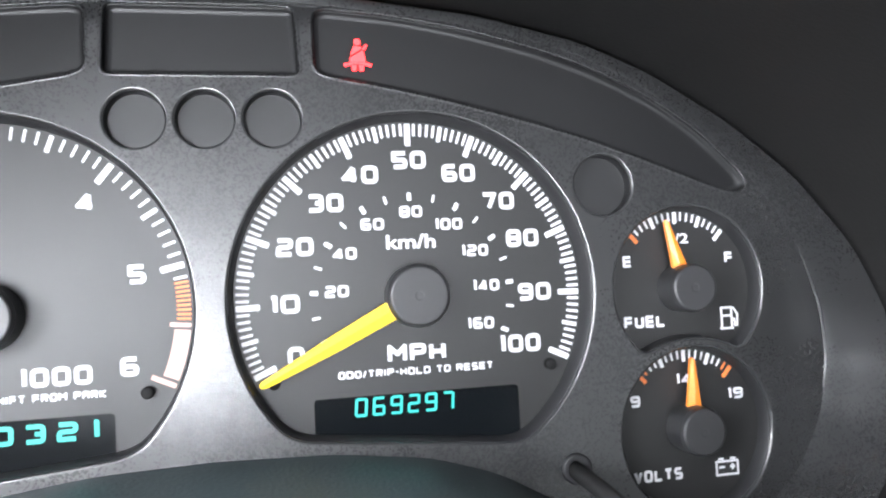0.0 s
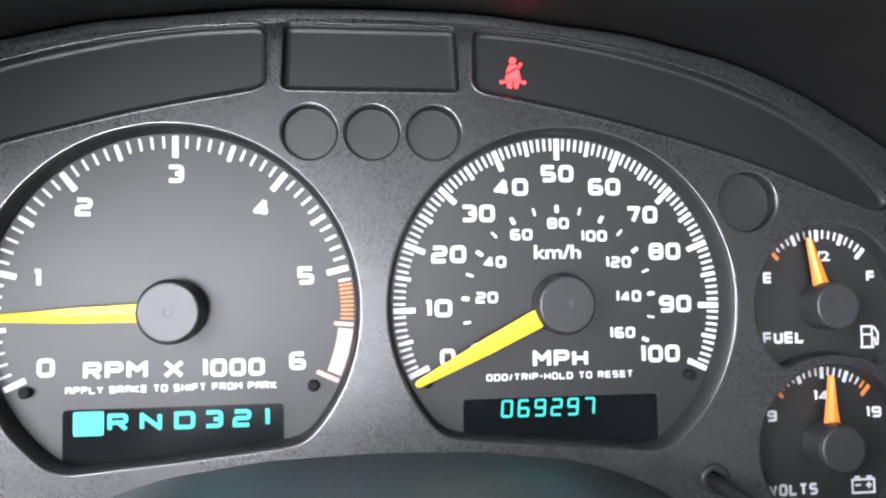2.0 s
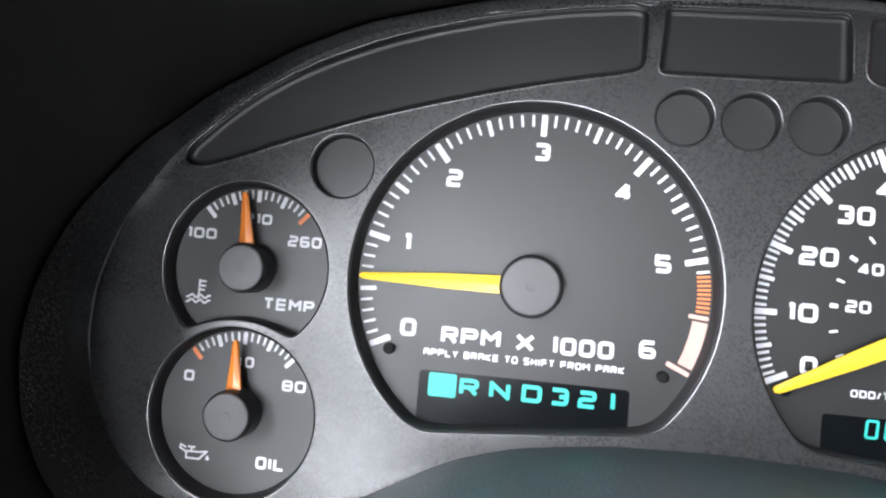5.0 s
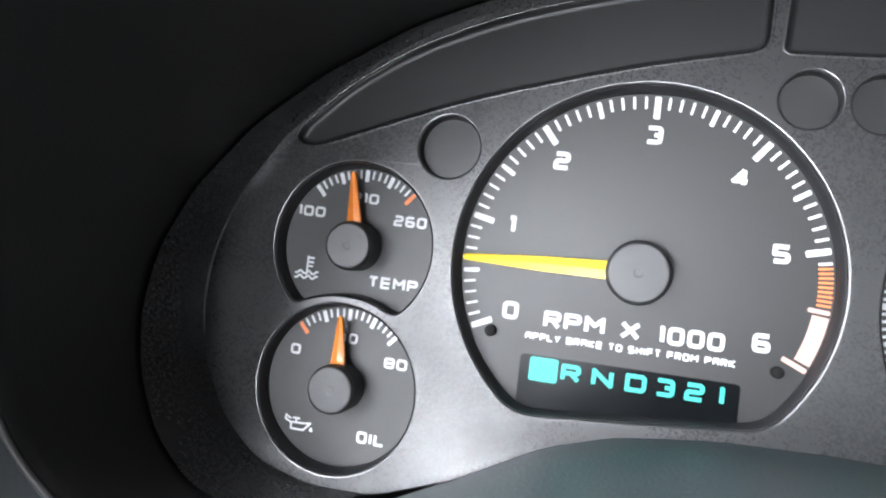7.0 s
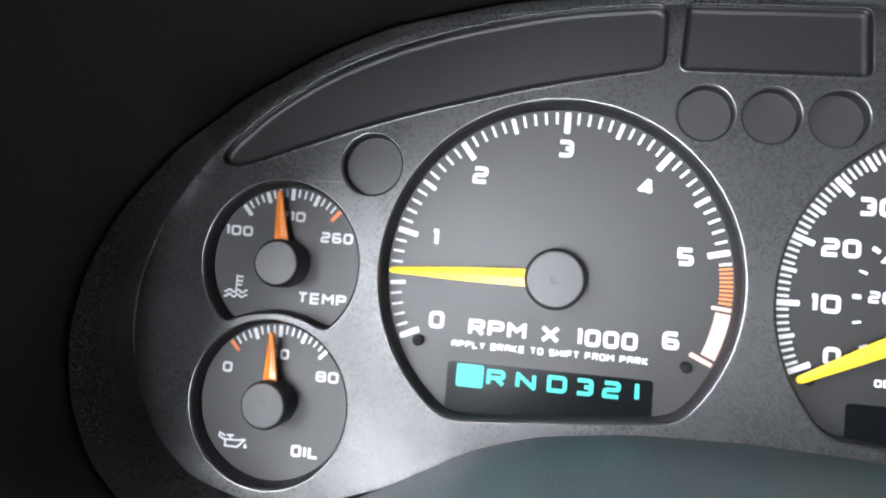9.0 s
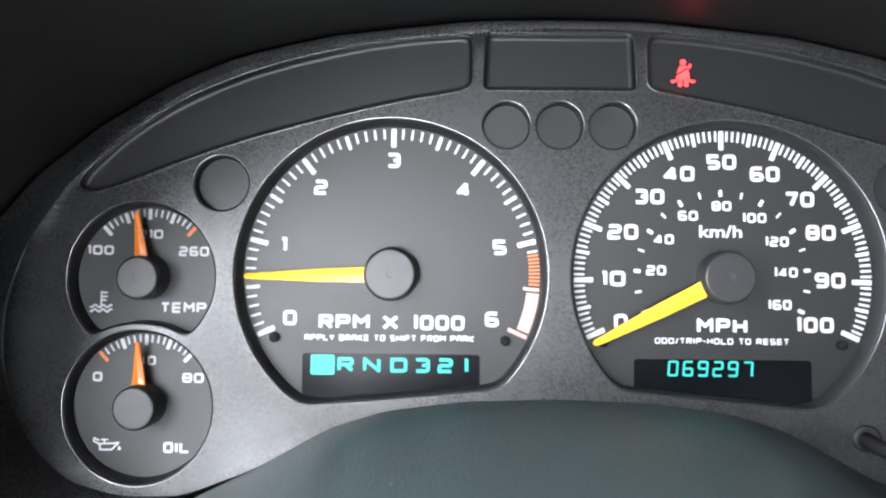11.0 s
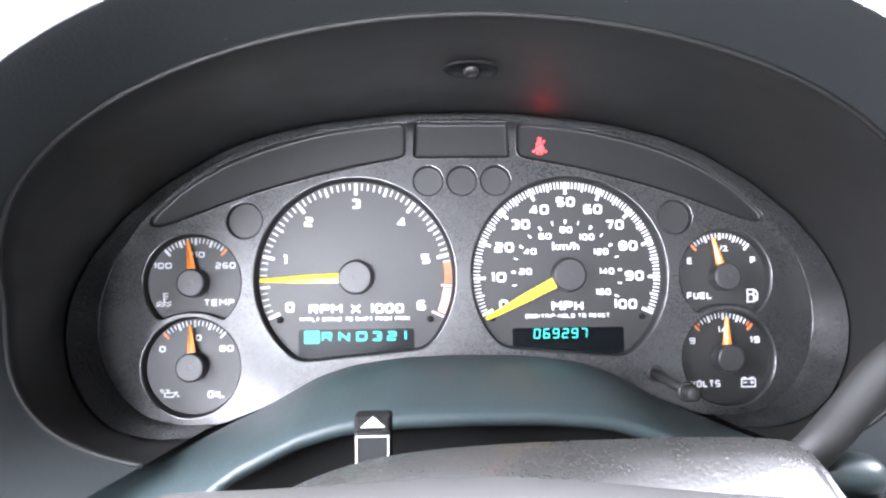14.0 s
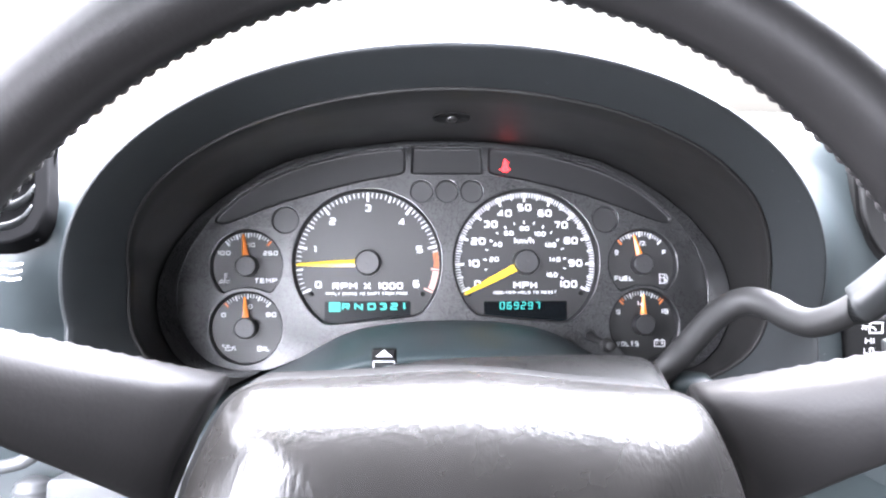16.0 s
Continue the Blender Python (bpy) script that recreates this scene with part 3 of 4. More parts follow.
# small gauges
def small_scale(face, ends, tick_mats=None):
    for k in range(17):
        a = 132 - 84 * k / 16
        mat = (tick_mats or {}).get(k, PRINT)
        if k in (0, 16):
            print_tick(face, a, 20.2, 24.6, 1.35, mat)
        elif k % 4 == 0:
            print_tick(face, a, 20.8, 24.6, 1.35, mat)
        else:
            print_tick(face, a, 21.8, 24.6, 0.7, mat)
    for text, x, z, w, h in ends:
        word(face, text, x, z, w, h)


small_scale(temp, (("100", -17.5, 9.8, 9.6, 3.4), ("210", 0.2, 15.6, 9.2, 3.3), ("260", 15.9, 9.6, 10.8, 3.5)), {16: RED_PRINT})
small_scale(oil, (("0", -17.0, 9.6, 3.4, 3.4), ("40", 0.2, 15.4, 6.6, 3.4), ("80", 16.8, 9.5, 7.6, 3.5)), {0: RED_PRINT})
small_scale(fuel, (("E", -17.4, 9.2, 3.1, 3.6), ("1/2", 1.0, 16.0, 7.0, 3.3), ("F", 18.6, 9.2, 3.1, 3.6)), {0: RED_PRINT})
small_scale(volt, (("9", -17.6, 9.4, 3.4, 3.6), ("14", -0.5, 15.4, 5.4, 3.5), ("19", 17.6, 9.5, 5.6, 3.6)), {0: RED_PRINT, 1: RED_PRINT, 15: RED_PRINT, 16: RED_PRINT})
word(temp, "TEMP", 12.7, -10.4, 16.4, 3.8, name="lettering")
word(oil, "OIL", 11.6, -14.8, 9.2, 3.8, name="lettering")
word(fuel, "FUEL", -12.6, -10.2, 14.2, 3.8, name="lettering")
word(volt, "VOLTS", -11.2, -14.2, 16.8, 3.8, name="lettering")
needle(temp, 97.6, 23.4, 6.0, (2.5, 1.6, 0.8), ORANGE)
needle(oil, 93.6, 22.4, 6.0, (2.5, 1.6, 0.8), ORANGE)
needle(fuel, 104.0, 22.4, 6.0, (2.5, 1.6, 0.8), ORANGE)
needle(volt, 88.6, 22.4, 6.0, (2.5, 1.6, 0.8), ORANGE)
for g in (temp, oil, fuel, volt):
    hub_cap(g, 7.3, -10.5, 1.04)
waves = [[(x, z + 0.45 * math.sin(x * 2.2)) for x in np.linspace(-3.8, 3.8, 16)] for z in (-1.9, -3.4)]
part("symbol", strokes([[(0, -2.4), (0, 3.2)], [(0.1, 2.9), (1.9, 2.9)], [(0.1, 1.5), (1.9, 1.5)], [(0.1, 0.2), (1.6, 0.2)]] + waves, 0.65), PRINT, temp, "printed coolant symbol", at=pose(-16.6 * MM, -0.12 * MM, -8.2 * MM))
part("symbol", strokes([[(-2.2, -1.6), (2.0, -1.6), (4.4, 0.9), (2.2, 0.6), (-2.2, 0.4), (-2.2, -1.6)], [(-2.2, 0.2), (-4.4, 1.3), (-4.2, 2.4), (-2.6, 1.6)], [(-0.6, 0.6), (-0.6, 1.8)], [(-1.6, 1.9), (0.4, 1.9)], [(4.7, -0.6), (4.5, -1.4), (5.0, -1.4), (4.7, -0.6)]], 0.6), PRINT, oil, "printed oil can symbol", at=pose(-13.2 * MM, -0.12 * MM, -14.2 * MM))
part("symbol", strokes([[(-2.6, -3.4), (-2.6, 3.2), (1.0, 3.2), (1.0, -3.4)], [(-3.0, -3.5), (1.4, -3.5)], [(-2.6, 0.6), (1.0, 0.6)], [(1.0, -0.6), (1.9, -0.6), (2.1, -2.6), (2.9, -2.6), (3.1, 1.0), (1.8, 3.0)]], 0.7), PRINT, fuel, "printed fuel pump symbol", at=pose(17.2 * MM, -0.12 * MM, -10.4 * MM))
part("symbol", strokes([[(-3.8, -2.4), (3.8, -2.4), (3.8, 1.8), (-3.8, 1.8), (-3.8, -2.4)], [(-2.8, 2.6), (-1.4, 2.6)], [(1.4, 2.6), (2.8, 2.6)], [(-2.6, 0), (-1.2, 0)], [(1.2, 0), (2.6, 0)], [(1.9, 0.7), (1.9, -0.7)]], 0.7), PRINT, volt, "printed battery symbol", at=pose(13.0 * MM, -0.12 * MM, -13.8 * MM))

# seat belt warning lamp: a plain lit emblem behind the window, cut by a slanting dark slit
slit = lambda p: p[0] * 0.62 - p[1] + 0.9
body = [(-2.3, -1.9), (2.3, -1.9), (1.9, 0.6), (1.1, 2.6), (-1.1, 2.6), (-1.9, 0.6)]


def beside(line, sign, gap=0.38):
    """The part of a convex outline that lies on one side of the slit."""
    out = []
    for p, q in zip(line, line[1:] + line[:1]):
        dp, dq = sign * slit(p) - gap, sign * slit(q) - gap
        if dp >= 0:
            out.append(p)
        if dp * dq < 0:
            u = dp / (dp - dq)
            out.append((p[0] + (q[0] - p[0]) * u, p[1] + (q[1] - p[1]) * u))
    return out


lamp = part("warning_lamp", plate("warning_lamp", [beside(body, 1)], 0.2, 0.0), RED, cluster, "lit red seat belt warning emblem", at=pose(43.6 * MM, -4.45 * MM, 67.5 * MM))
for line in (beside(body, -1), circle(0, 3.9, 0.95, 24), [(1.5, 2.0), (2.1, 1.6), (3.0, 2.9), (2.4, 3.3)], [(-4.2, -2.6), (-3.8, -3.4), (-1.2, -2.5), (1.2, -2.5), (3.8, -3.4), (4.2, -2.6), (1.6, -2.1), (-1.6, -2.1)], [(-1.8, -2.9), (-0.3, -2.8), (-0.5, -4.6), (-1.6, -4.6)], [(0.3, -2.8), (1.8, -2.9), (1.6, -4.6), (0.5, -4.6)]):
    part("lamp_segment", plate("lamp_segment", [line], 0.2, 0.0), RED, lamp)

# trip reset knob
knob = part("reset_knob", tube([(102.5, -6, -58), (103.2, -30, -60.4), (104.0, -50, -62.9)], [2.6, 2.4, 2.3]), LEVER, cluster, "black trip reset rod")
part("knob_ring", lathe([(2.4, 0.5), (4.6, 0.2), (5.0, -0.8), (4.6, -1.9), (3.6, -2.1)], 36, (104.0, -51, -63.1)), LEVER, knob, "black collar behind the knob")
part("knob_end", lathe([(3.5, 0), (3.5, -8), (3.2, -9.4), (2.2, -10), (0.001, -10.2)], 32, (104.0, -52.5, -63.3)), LEVER, knob, "round black knob")
part("socket", lathe([(4.6, -0.2), (4.6, -1.2), (3.9, -1.6), (2.6, -1.2)], 32, (102.8, PLATE_Y, -57.8)), WELL, knob)

# ---- dashboard ----
dash = thing("dashboard", "dark blue grey moulded vinyl car dashboard", "dashboard")
ANGLES = np.radians(np.linspace(208, -28, 420))
rim_angle = np.unwrap(np.arctan2(RIM[:, 1] + 10, RIM[:, 0]))
rim_dist = np.hypot(RIM[:, 0], RIM[:, 1] + 10)
order = np.argsort(np.mod(rim_angle + math.pi / 2, 2 * math.pi))
RIM_A, RIM_R = np.mod(rim_angle + math.pi / 2, 2 * math.pi)[order], rim_dist[order]


def rim_at(a, grow=0.0):
    r = np.interp((a + math.pi / 2) % (2 * math.pi), RIM_A, RIM_R) + grow
    return r * math.cos(a), -10 + r * math.sin(a)


def egg(a, wide, high, low, n=2.3, n_low=4.0):
    c, s = abs(math.cos(a)), math.sin(a)
    k, b = (n, high) if s >= 0 else (n_low, low)
    r = ((c / wide) ** k + (abs(s) / b) ** k) ** (-1 / k)
    return r * math.cos(a), -10 + r * s


def lip(a, grow=0.0):
    """The hood's inner lip, a little nearer to the door."""
    u = min(1.0, max(0.0, (0.12 - math.sin(a)) / 0.35))
    x, z = egg(a, 192 + 7 * u * u * (3 - 2 * u) + grow, 85 + grow, 84 + grow, 1.95)
    return x - 4.5 * max(0, math.sin(a)) ** 0.5, z


def brow(a, grow=0.0):
    """The hood's outer edge, an oval about a lower middle, met along a ray from the dials' middle."""
    near, far = 50.0, 330.0
    for _ in range(40):
        r = (near + far) / 2
        x, z = r * math.cos(a) + 5.0, -10 + r * math.sin(a) + 46.0
        n, high = (2.15, 132.0) if z > 0 else (4.0, 82.0)
        inside = (abs(x) / 213.5) ** n + (abs(z) / high) ** n < 1
        near, far = (r, far) if inside else (near, r)
    return (near + grow) * math.cos(a), -10 + (near + grow) * math.sin(a)


def brow_y(z):
    return -125.5 - 0.642 * max(0, z + 46)


def loop(shape, depth, bend=None):
    out = []
    for a in ANGLES:
        x, z = shape(a)
        out.append((x, depth(z) + (bend(x, z) if bend else 0.0), z))
    return out


def gap_y(z):
    return -8 - 0.165 * (82 - z)


def lip_y(z):
    s = (z + 10) / 11.0
    return -95 - 0.28 * 11.0 * s - 0.63 * 11.0 * math.log1p(math.exp(s))


def flared(a, share, grow=0.0):
    """The foot of the skirt: it hugs the windows along the top and flares out at the sides."""
    z = rim_at(a)[1]
    u = min(1.0, max(0.0, (62 - z) / 75))
    return rim_at(a, share * (2.0 + 4.0 * u * u * (3 - 2 * u)) + grow)


skirt = loft("skirt", [loop(lambda a: rim_at(a, -1.0), lambda z: -7.2, bow), loop(lambda a: rim_at(a, -0.2), lambda z: -8.1, bow), loop(lambda a: flared(a, 0.5), lambda z: gap_y(z) * 0.5 - 4.2, bow), loop(lambda a: flared(a, 1.0), gap_y)])
foot = part("skirt", skirt, BEZEL, cluster, "dark plastic skirt round the gauges")
for s_ in (-1, 1):
    edge = [p for p in loop(lambda a: rim_at(a, -0.5), lambda z: -7.9, bow) if -42 < p[2] < 8 and p[0] * s_ > 0]
    part("skirt_edge", tube(edge, [0.65 * math.sin(math.pi * (k + 0.5) / len(edge)) ** 0.5 for k in range(len(edge))], 10), EDGE, foot, "thin bright edge where skirt and face plate meet")
hood_loops = [
    loop(lambda a: rim_at(a, -5.0), lambda z: 4.0), loop(lambda a: flared(a, 1.0, 4.0), lambda z: gap_y(z) + 9),
    loop(lambda a: flared(a, 1.0, 4.0), lambda z: gap_y(z) + 6), loop(lambda a: flared(a, 1.0, 1.4), lambda z: gap_y(z) + 1), loop(lambda a: flared(a, 1.0, 1.4), lambda z: gap_y(z) - 1)]
for u in (0.3, 0.6, 0.85):
    lp = []
    for a in ANGLES:
        (xa, za), (xb, zb) = flared(a, 1.0, 1.4), lip(a)
        ya, yb = gap_y(za), lip_y(zb)
        lp.append((xa + (xb - xa) * u, ya + (yb - ya) * u, za + (zb - za) * u - 3.0 * max(0, math.sin(a)) * math.sin(math.pi * u)))
    hood_loops.append(lp)
hood_loops += [loop(lambda a: lip(a), lambda z: lip_y(z) + 1.6), loop(lambda a: lip(a, 0.7), lip_y), loop(lambda a: lip(a, 2), lambda z: lip_y(z - 1) - 0.6)]
for u, dy in ((0.3, -2), (0.6, -3), (0.85, -2.4), (0.96, -1)):
    lp = []
    for a in ANGLES:
        (xa, za), (xb, zb) = lip(a, 2), brow(a)
        ya, yb = lip_y(za - 1) - 0.6, brow_y(zb)
        lp.append((xa + (xb - xa) * u, ya + (yb - ya) * u + dy, za + (zb - za) * u))
    hood_loops.append(lp)
for grow, dy in ((0.0, 0.0), (1.6, 1.4), (3.4, 4.2), (5.0, 8.4), (6.2, 14), (7.0, 22)):
    hood_loops.append(loop(lambda a: brow(a, grow), lambda z: brow_y(z) + dy))
LIP_LOOP = len(hood_loops) - 11
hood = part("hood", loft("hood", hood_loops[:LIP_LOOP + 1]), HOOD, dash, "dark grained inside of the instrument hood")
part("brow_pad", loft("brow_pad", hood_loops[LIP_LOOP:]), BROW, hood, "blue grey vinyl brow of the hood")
part("screw", lathe([(3.2, 0.5), (3.1, -0.6), (2.6, -1.2), (1.2, -1.4), (1.1, -0.7), (0.001, -0.7)], 24), SHROUD, hood, at=pose(-4 * MM, -121.5 * MM, 72.9 * MM, 78, 0, 0))
part("lip_bead", tube(loop(lambda a: lip(a, 0.9), lambda z: lip_y(z) - 0.3), 1.1, 10), HOOD, hood)
part("hood_recess", lathe([(6.9, 0.6), (6.6, -0.3), (6.1, -0.2), (5.8, 0.8), (0.001, 0.8)], 40), BLACK, hood, "dark oval screw recess", at=pose(-4 * MM, -121 * MM, 73.6 * MM, 80, 0, 0) @ Matrix.Diagonal((1.65, 1, 1, 1)))

ax = [0, 32, 59, 78, 104, 120, 135, 150, 165, 180, 215, 300]
back_z = [-46, -47, -50.5, -56.5, -71, -78, -85, -91, -95, -98, -100, -100]
back_y = [-7, -7, -7, -7, -7, -14, -32, -56, -68, -76, -88, -95]
front_z = [-66.6, -67.1, -69.6, -74.8, -87.2, -99, -113, -128, -139, -150, -170, -180]
front_y = [-80, -80, -80, -80, -82, -86, -90, -95, -98, -100, -105, -110]
rows_ = []
xs = np.linspace(-300, 300, 121)
for u in np.linspace(0, 1, 9):
    row = []
    for x in xs:
        bz, by, fz, fy = (np.interp(abs(x), ax, v) for v in (back_z, back_y, front_z, front_y))
        row.append((x, by + (fy - by) * u, bz + (fz - bz) * u ** 1.5))
    rows_.append(row)
for dy, dz in ((-1.5, -2), (-1.0, -4.5), (2, -6.5), (10, -8), (14, -40)):
    rows_.append([(x, y + dy, z + dz) for x, y, z in rows_[8]])
part("arch_reveal", loft("arch_reveal", rows_[11:]), BLACK, dash, "black inner edge of the arch")
part("lower_trim", loft("lower_trim", rows_[:12]), TEAL, dash, "blue grey trim panel arched over the steering column")
part("column_tunnel", block(-95, 95, -50, -48, -180, -98, 0), BLACK, dash)
part("bulkhead", block(-340, 340, 12, 15, -230, -52, 0), BLACK, dash)

# the dash top and face, flowing out of the hood's foot in a soft fillet
FACE_Z = [-220, -120, -60, -20, 0, 20, 40, 60, 75, 88, 96, 110, 150, 260]
FACE_Y = [-110, -106, -103, -98, -95, -90, -83, -72, -57, -30, 10, 100, 340, 420]


DOOR_Y = [-110, -106, -130, -147, -145, -139, -131, -120, -104, -76, -20, 90, 340, 420]
STACK_Y = [-110, -106, -103, -100, -99, -98, -96.5, -94, -90, -80, -55, 60, 340, 420]


def face_y(z, x=0.0):
    """The depth of the dash face: it stands out round the vent beside the door and stands up beside the centre stack."""
    stack_side = min(1.0, max(0.0, (x - 80) / 120))
    door_side = min(1.0, max(0.0, (-x - 205) / 40))
    depth, stack_y, door_y = (float(np.interp(z, FACE_Z, line)) for line in (FACE_Y, STACK_Y, DOOR_Y))
    return depth + (stack_y - depth) * stack_side + (door_y - depth) * door_side


dash_loops = []
for d in (0, 1.5, 3.5, 6, 9, 13, 18, 25, 35, 50, 75, 110, 160, 220):
    lp, keep = [], math.exp(-((d / 11.0) ** 1.3))
    for a in ANGLES:
        wide = 236 + d * (1 if math.cos(a) < 0 else 1 + 2.8 * (d / 220) ** 2)
        x, z = egg(a, wide, 104 + 0.45 * d, 118 + d, 1.9)
        x0, z0 = brow(a, 6.4)
        lp.append((x + (x0 - x) * keep, face_y(z, x) + (brow_y(z0) + 13 - face_y(z, x)) * keep, z + (z0 - z) * keep))
    dash_loops.append(lp)
part("dash_body", loft("dash_body", dash_loops), DASH, dash, "blue grey vinyl dash top and face")

# left air vent, set in the sloping face
vent_at = pose(-8.5 * MM, -147 * MM, -4.6 * MM, -20, 0, 0) @ Matrix.Diagonal((0.88, 1, 0.88, 1))
vent = part("air_vent", plate("air_vent", [rounded([(-345, 90), (-252, 90), (-249, 68), (-245.5, 49), (-242.5, 33), (-241, 18), (-245, 5), (-257, -1), (-345, -2)], 8), rounded([(-339, 84), (-256, 84), (-254, 68), (-250.5, 49), (-247.5, 33), (-246.5, 20), (-250, 9), (-259, 4), (-339, 3)], 8)], 15, -13, 2.0), VENT, dash, "black air vent with grey louvres", at=vent_at)
part("vent_hole", block(-343, -244, -6, -5, 2, 86, 0), VENT, vent)
for z, over in ((5.5, 1.0), (19, 0.0), (38, -3.0), (57, -6.5)):
    slat = spline([(-336, -9, z), (-300, -10, z + 0.5), (-276, -10.5, z + 1.5), (-260 + over, -11, z + 4), (-252.5 + over, -11, z + 9), (-249.5 + over, -11, z + 17)], 20)
    part("louvre", tube(slat, [1.7] * 14 + [1.7, 1.6, 1.5, 1.4, 1.2, 0.9], 12, 2.2), LOUVRE, vent, "curved grey louvre")
part("louvre", tube([(-300, -7.5, 6), (-300, -7.5, 84)], 1.6, 10), LOUVRE, vent, "upright louvre link")
part("vent_symbol", strokes([[(-271, z - 0.6), (-267, z + 0.5), (-262, z - 0.5), (-257, z + 0.5)] for z in (-10, -14.5, -19)], 1.3), WHITE, dash, "printed white air symbol", at=pose(-4 * MM, -153 * MM, -4.6 * MM, -10, 0, 0) @ Matrix.Diagonal((0.88, 1, 0.88, 1)))

# parts under the dash, beside the driver's knee
handle = part("release_handle", tube(spline([(-300, -122, -123), (-268, -126, -124), (-247, -127, -121), (-236, -125, -117), (-229, -116, -109)], 24), 3.8, 14), PALE, dash, "pale grey curved release handle")
knob_path = [(-236, -120, -160 + 1.5 * k) for k in range(22)]
part("ribbed_knob", tube(knob_path, [10.6 if k % 3 else 9.4 for k in range(19)] + [9.8, 8.2, 5], 28), PALE, dash, "pale grey ribbed knob under the dash")
knee = part("knee_panel", block(-224, -150, -135, -110, -215, -127, 4), PALE, dash, "pale grey knee panel with a post")
part("post", block(-214, -209.5, -126, -120, -129, -119.5, 1), PALE, knee)
part("post", block(-201, -194, -126, -120, -129, -124.5, 1.5), PALE, knee)

# right switch panel and centre stack edge
stack_at = pose(0, -100 * MM, 0)
stack_line = [(251, 90), (420, 90), (420, -17), (276, -16), (264, -9), (256, 2), (251, 18), (250, 40)]
stack = part("centre_panel", plate("centre_panel", [rounded(grown(stack_line, (330, 40), -4), 8)], 14, -6, 2), LEVER, dash, "grey centre console panel with a dark edge", at=stack_at)
part("panel_edge", plate("panel_edge", [rounded(stack_line, 8)], 10, -2, 1), BLACK, stack)
part("dial_knob", lathe([(10, 0), (10, -8), (9, -10), (7.5, -10.5), (7, -9.5), (0.001, -9.5)], 40, (272, -6, 58)), LOUVRE, stack, "round grey control knob")
part("marking", strokes([[(262, 34), (276, 34)]], 4.0), WHITE, stack, "plain white marking bar", at=pose(0, -6.3 * MM, 0))
panel = part("switch_panel", block(234, 330, -111, -96, -100, -44, 3), BLACK, dash, "black wiper switch panel with white symbols")
word(panel, "HI", 249, -59.2, 6, 3.9, WHITE, "lettering", -111.3)
word(panel, "LO", 248, -65.2, 6.4, 3.9, WHITE, "lettering", -111.3)
part("symbol", strokes([[(-2, -3), (6, -3), (6.6, 3), (-1.4, 3), (-2, -3)], [(-6.5, -0.5), (-4, 1.0), (0.5, 0.4), (2, -1.2)], [(-6, 1.6), (-4, -0.8)]], 0.9), WHITE, panel, "printed wiper symbol", at=pose(251 * MM, -111.3 * MM, -51.5 * MM))
part("switch_edge", block(256, 330, -113, -100, -98, -58, 2), LOUVRE, panel, "grey rocker beside the wiper symbols")

# ---- steering column ----
column = thing("steering_column", "grey plastic steering column with a hazard switch and shift lever", "steering column")
px = [-118, -100, -84, -64, -40, -10, 30, 60, 80, 88, 92, 94]
pz = [-140, -101, -85, -72.5, -65, -62, -61, -61, -62, -65, -74, -140]
shroud_loops = []
for y, dz, k in ((-70, -46, 0.86), (-100, -34, 0.92), (-125, -20, 0.96), (-150, -9, 0.98), (-180, -2.5, 1.0), (-190, 0, 1.0), (-200, 0, 1.0), (-215, -0.6, 1.0), (-226, -1.2, 1.0), (-233, -2.5, 0.995)):
    # the driver's side of the cover slopes down under the lever
    shroud_loops.append([(p.x * k, y, p.z + dz - 0.55 * max(0, -192 - y) * min(1, max(0, (p.x + 5 - 0.25 * (y + 192)) / 45))) for p in spline([(x, 0, z) for x, z in zip(px, pz)], 60)])
part("shroud", loft("shroud", shroud_loops), SHROUD, column, "grey plastic steering column shroud")
hz = part("hazard_switch", block(-50.2, -36.4, -137, -122, -96, -59.6, 1.5), BLACK, column, "black hazard light switch")
part("button", block(-49.4, -37.2, -143, -136, -92, -65.6, 0.8), LOUVRE, hz, "grey button face with a white edge")
part("button_edge", strokes([[(-48.9, -92), (-48.9, -66.2), (-37.7, -66.2), (-37.7, -92)]], 0.6), WHITE, hz, at=pose(0, -143.3 * MM, 0))
part("triangle", plate("triangle", [rounded([(-47.9, -64.0), (-38.7, -64.0), (-43.3, -60.0)], 0.6)], 0.6, -137.5), WHITE, hz, "white hazard triangle")
path = spline([(92, -152, -86), (102, -168, -71), (115, -168, -58.5), (127, -168, -46), (137.5, -170, -37.8), (146, -176, -35.2), (152.5, -186, -38.5), (156.5, -197, -43.8), (161, -209, -46.2), (168, -221, -42), (177, -232, -33)], 66)
lever = part("shift_lever", tube(path, [7.4 - 0.9 * min(1, abs(i - 33) / 33) for i in range(66)], 24), LEVER, column, "satin black column shift lever")
part("lever_grip", tube(spline([(172, -227, -38), (173.5, -228.5, -36.5), (184, -238, -25), (200, -247, -8), (218, -254, 8)], 24), [7.4, 8.4, 8.9, 9.2, 9.2] + [9.6] * 17 + [9, 7], 24), LOUVRE, lever, "thicker grey grip with a stepped collar")
boot = part("lever_boot", tube([(105.5, -160, -78.5), (107, -160, -78.5), (112, -160.5, -79), (120, -161, -79.5), (125, -161.5, -80), (127.5, -162, -80.5), (128.5, -162, -80.6)], [4.6, 6.6, 7.4, 7.6, 7.2, 5.8, 3.0], 24, 1.6), TEAL, lever, "blue grey plastic lever barrel")
part("barrel_mouth", tube([(101, -159, -78), (106.2, -160, -78.5)], 4.4, 20, 1.5), BLACK, boot)
part("pivot_cover", block(112, 140, -186, -160, -100, -86, 4), SHROUD, lever)


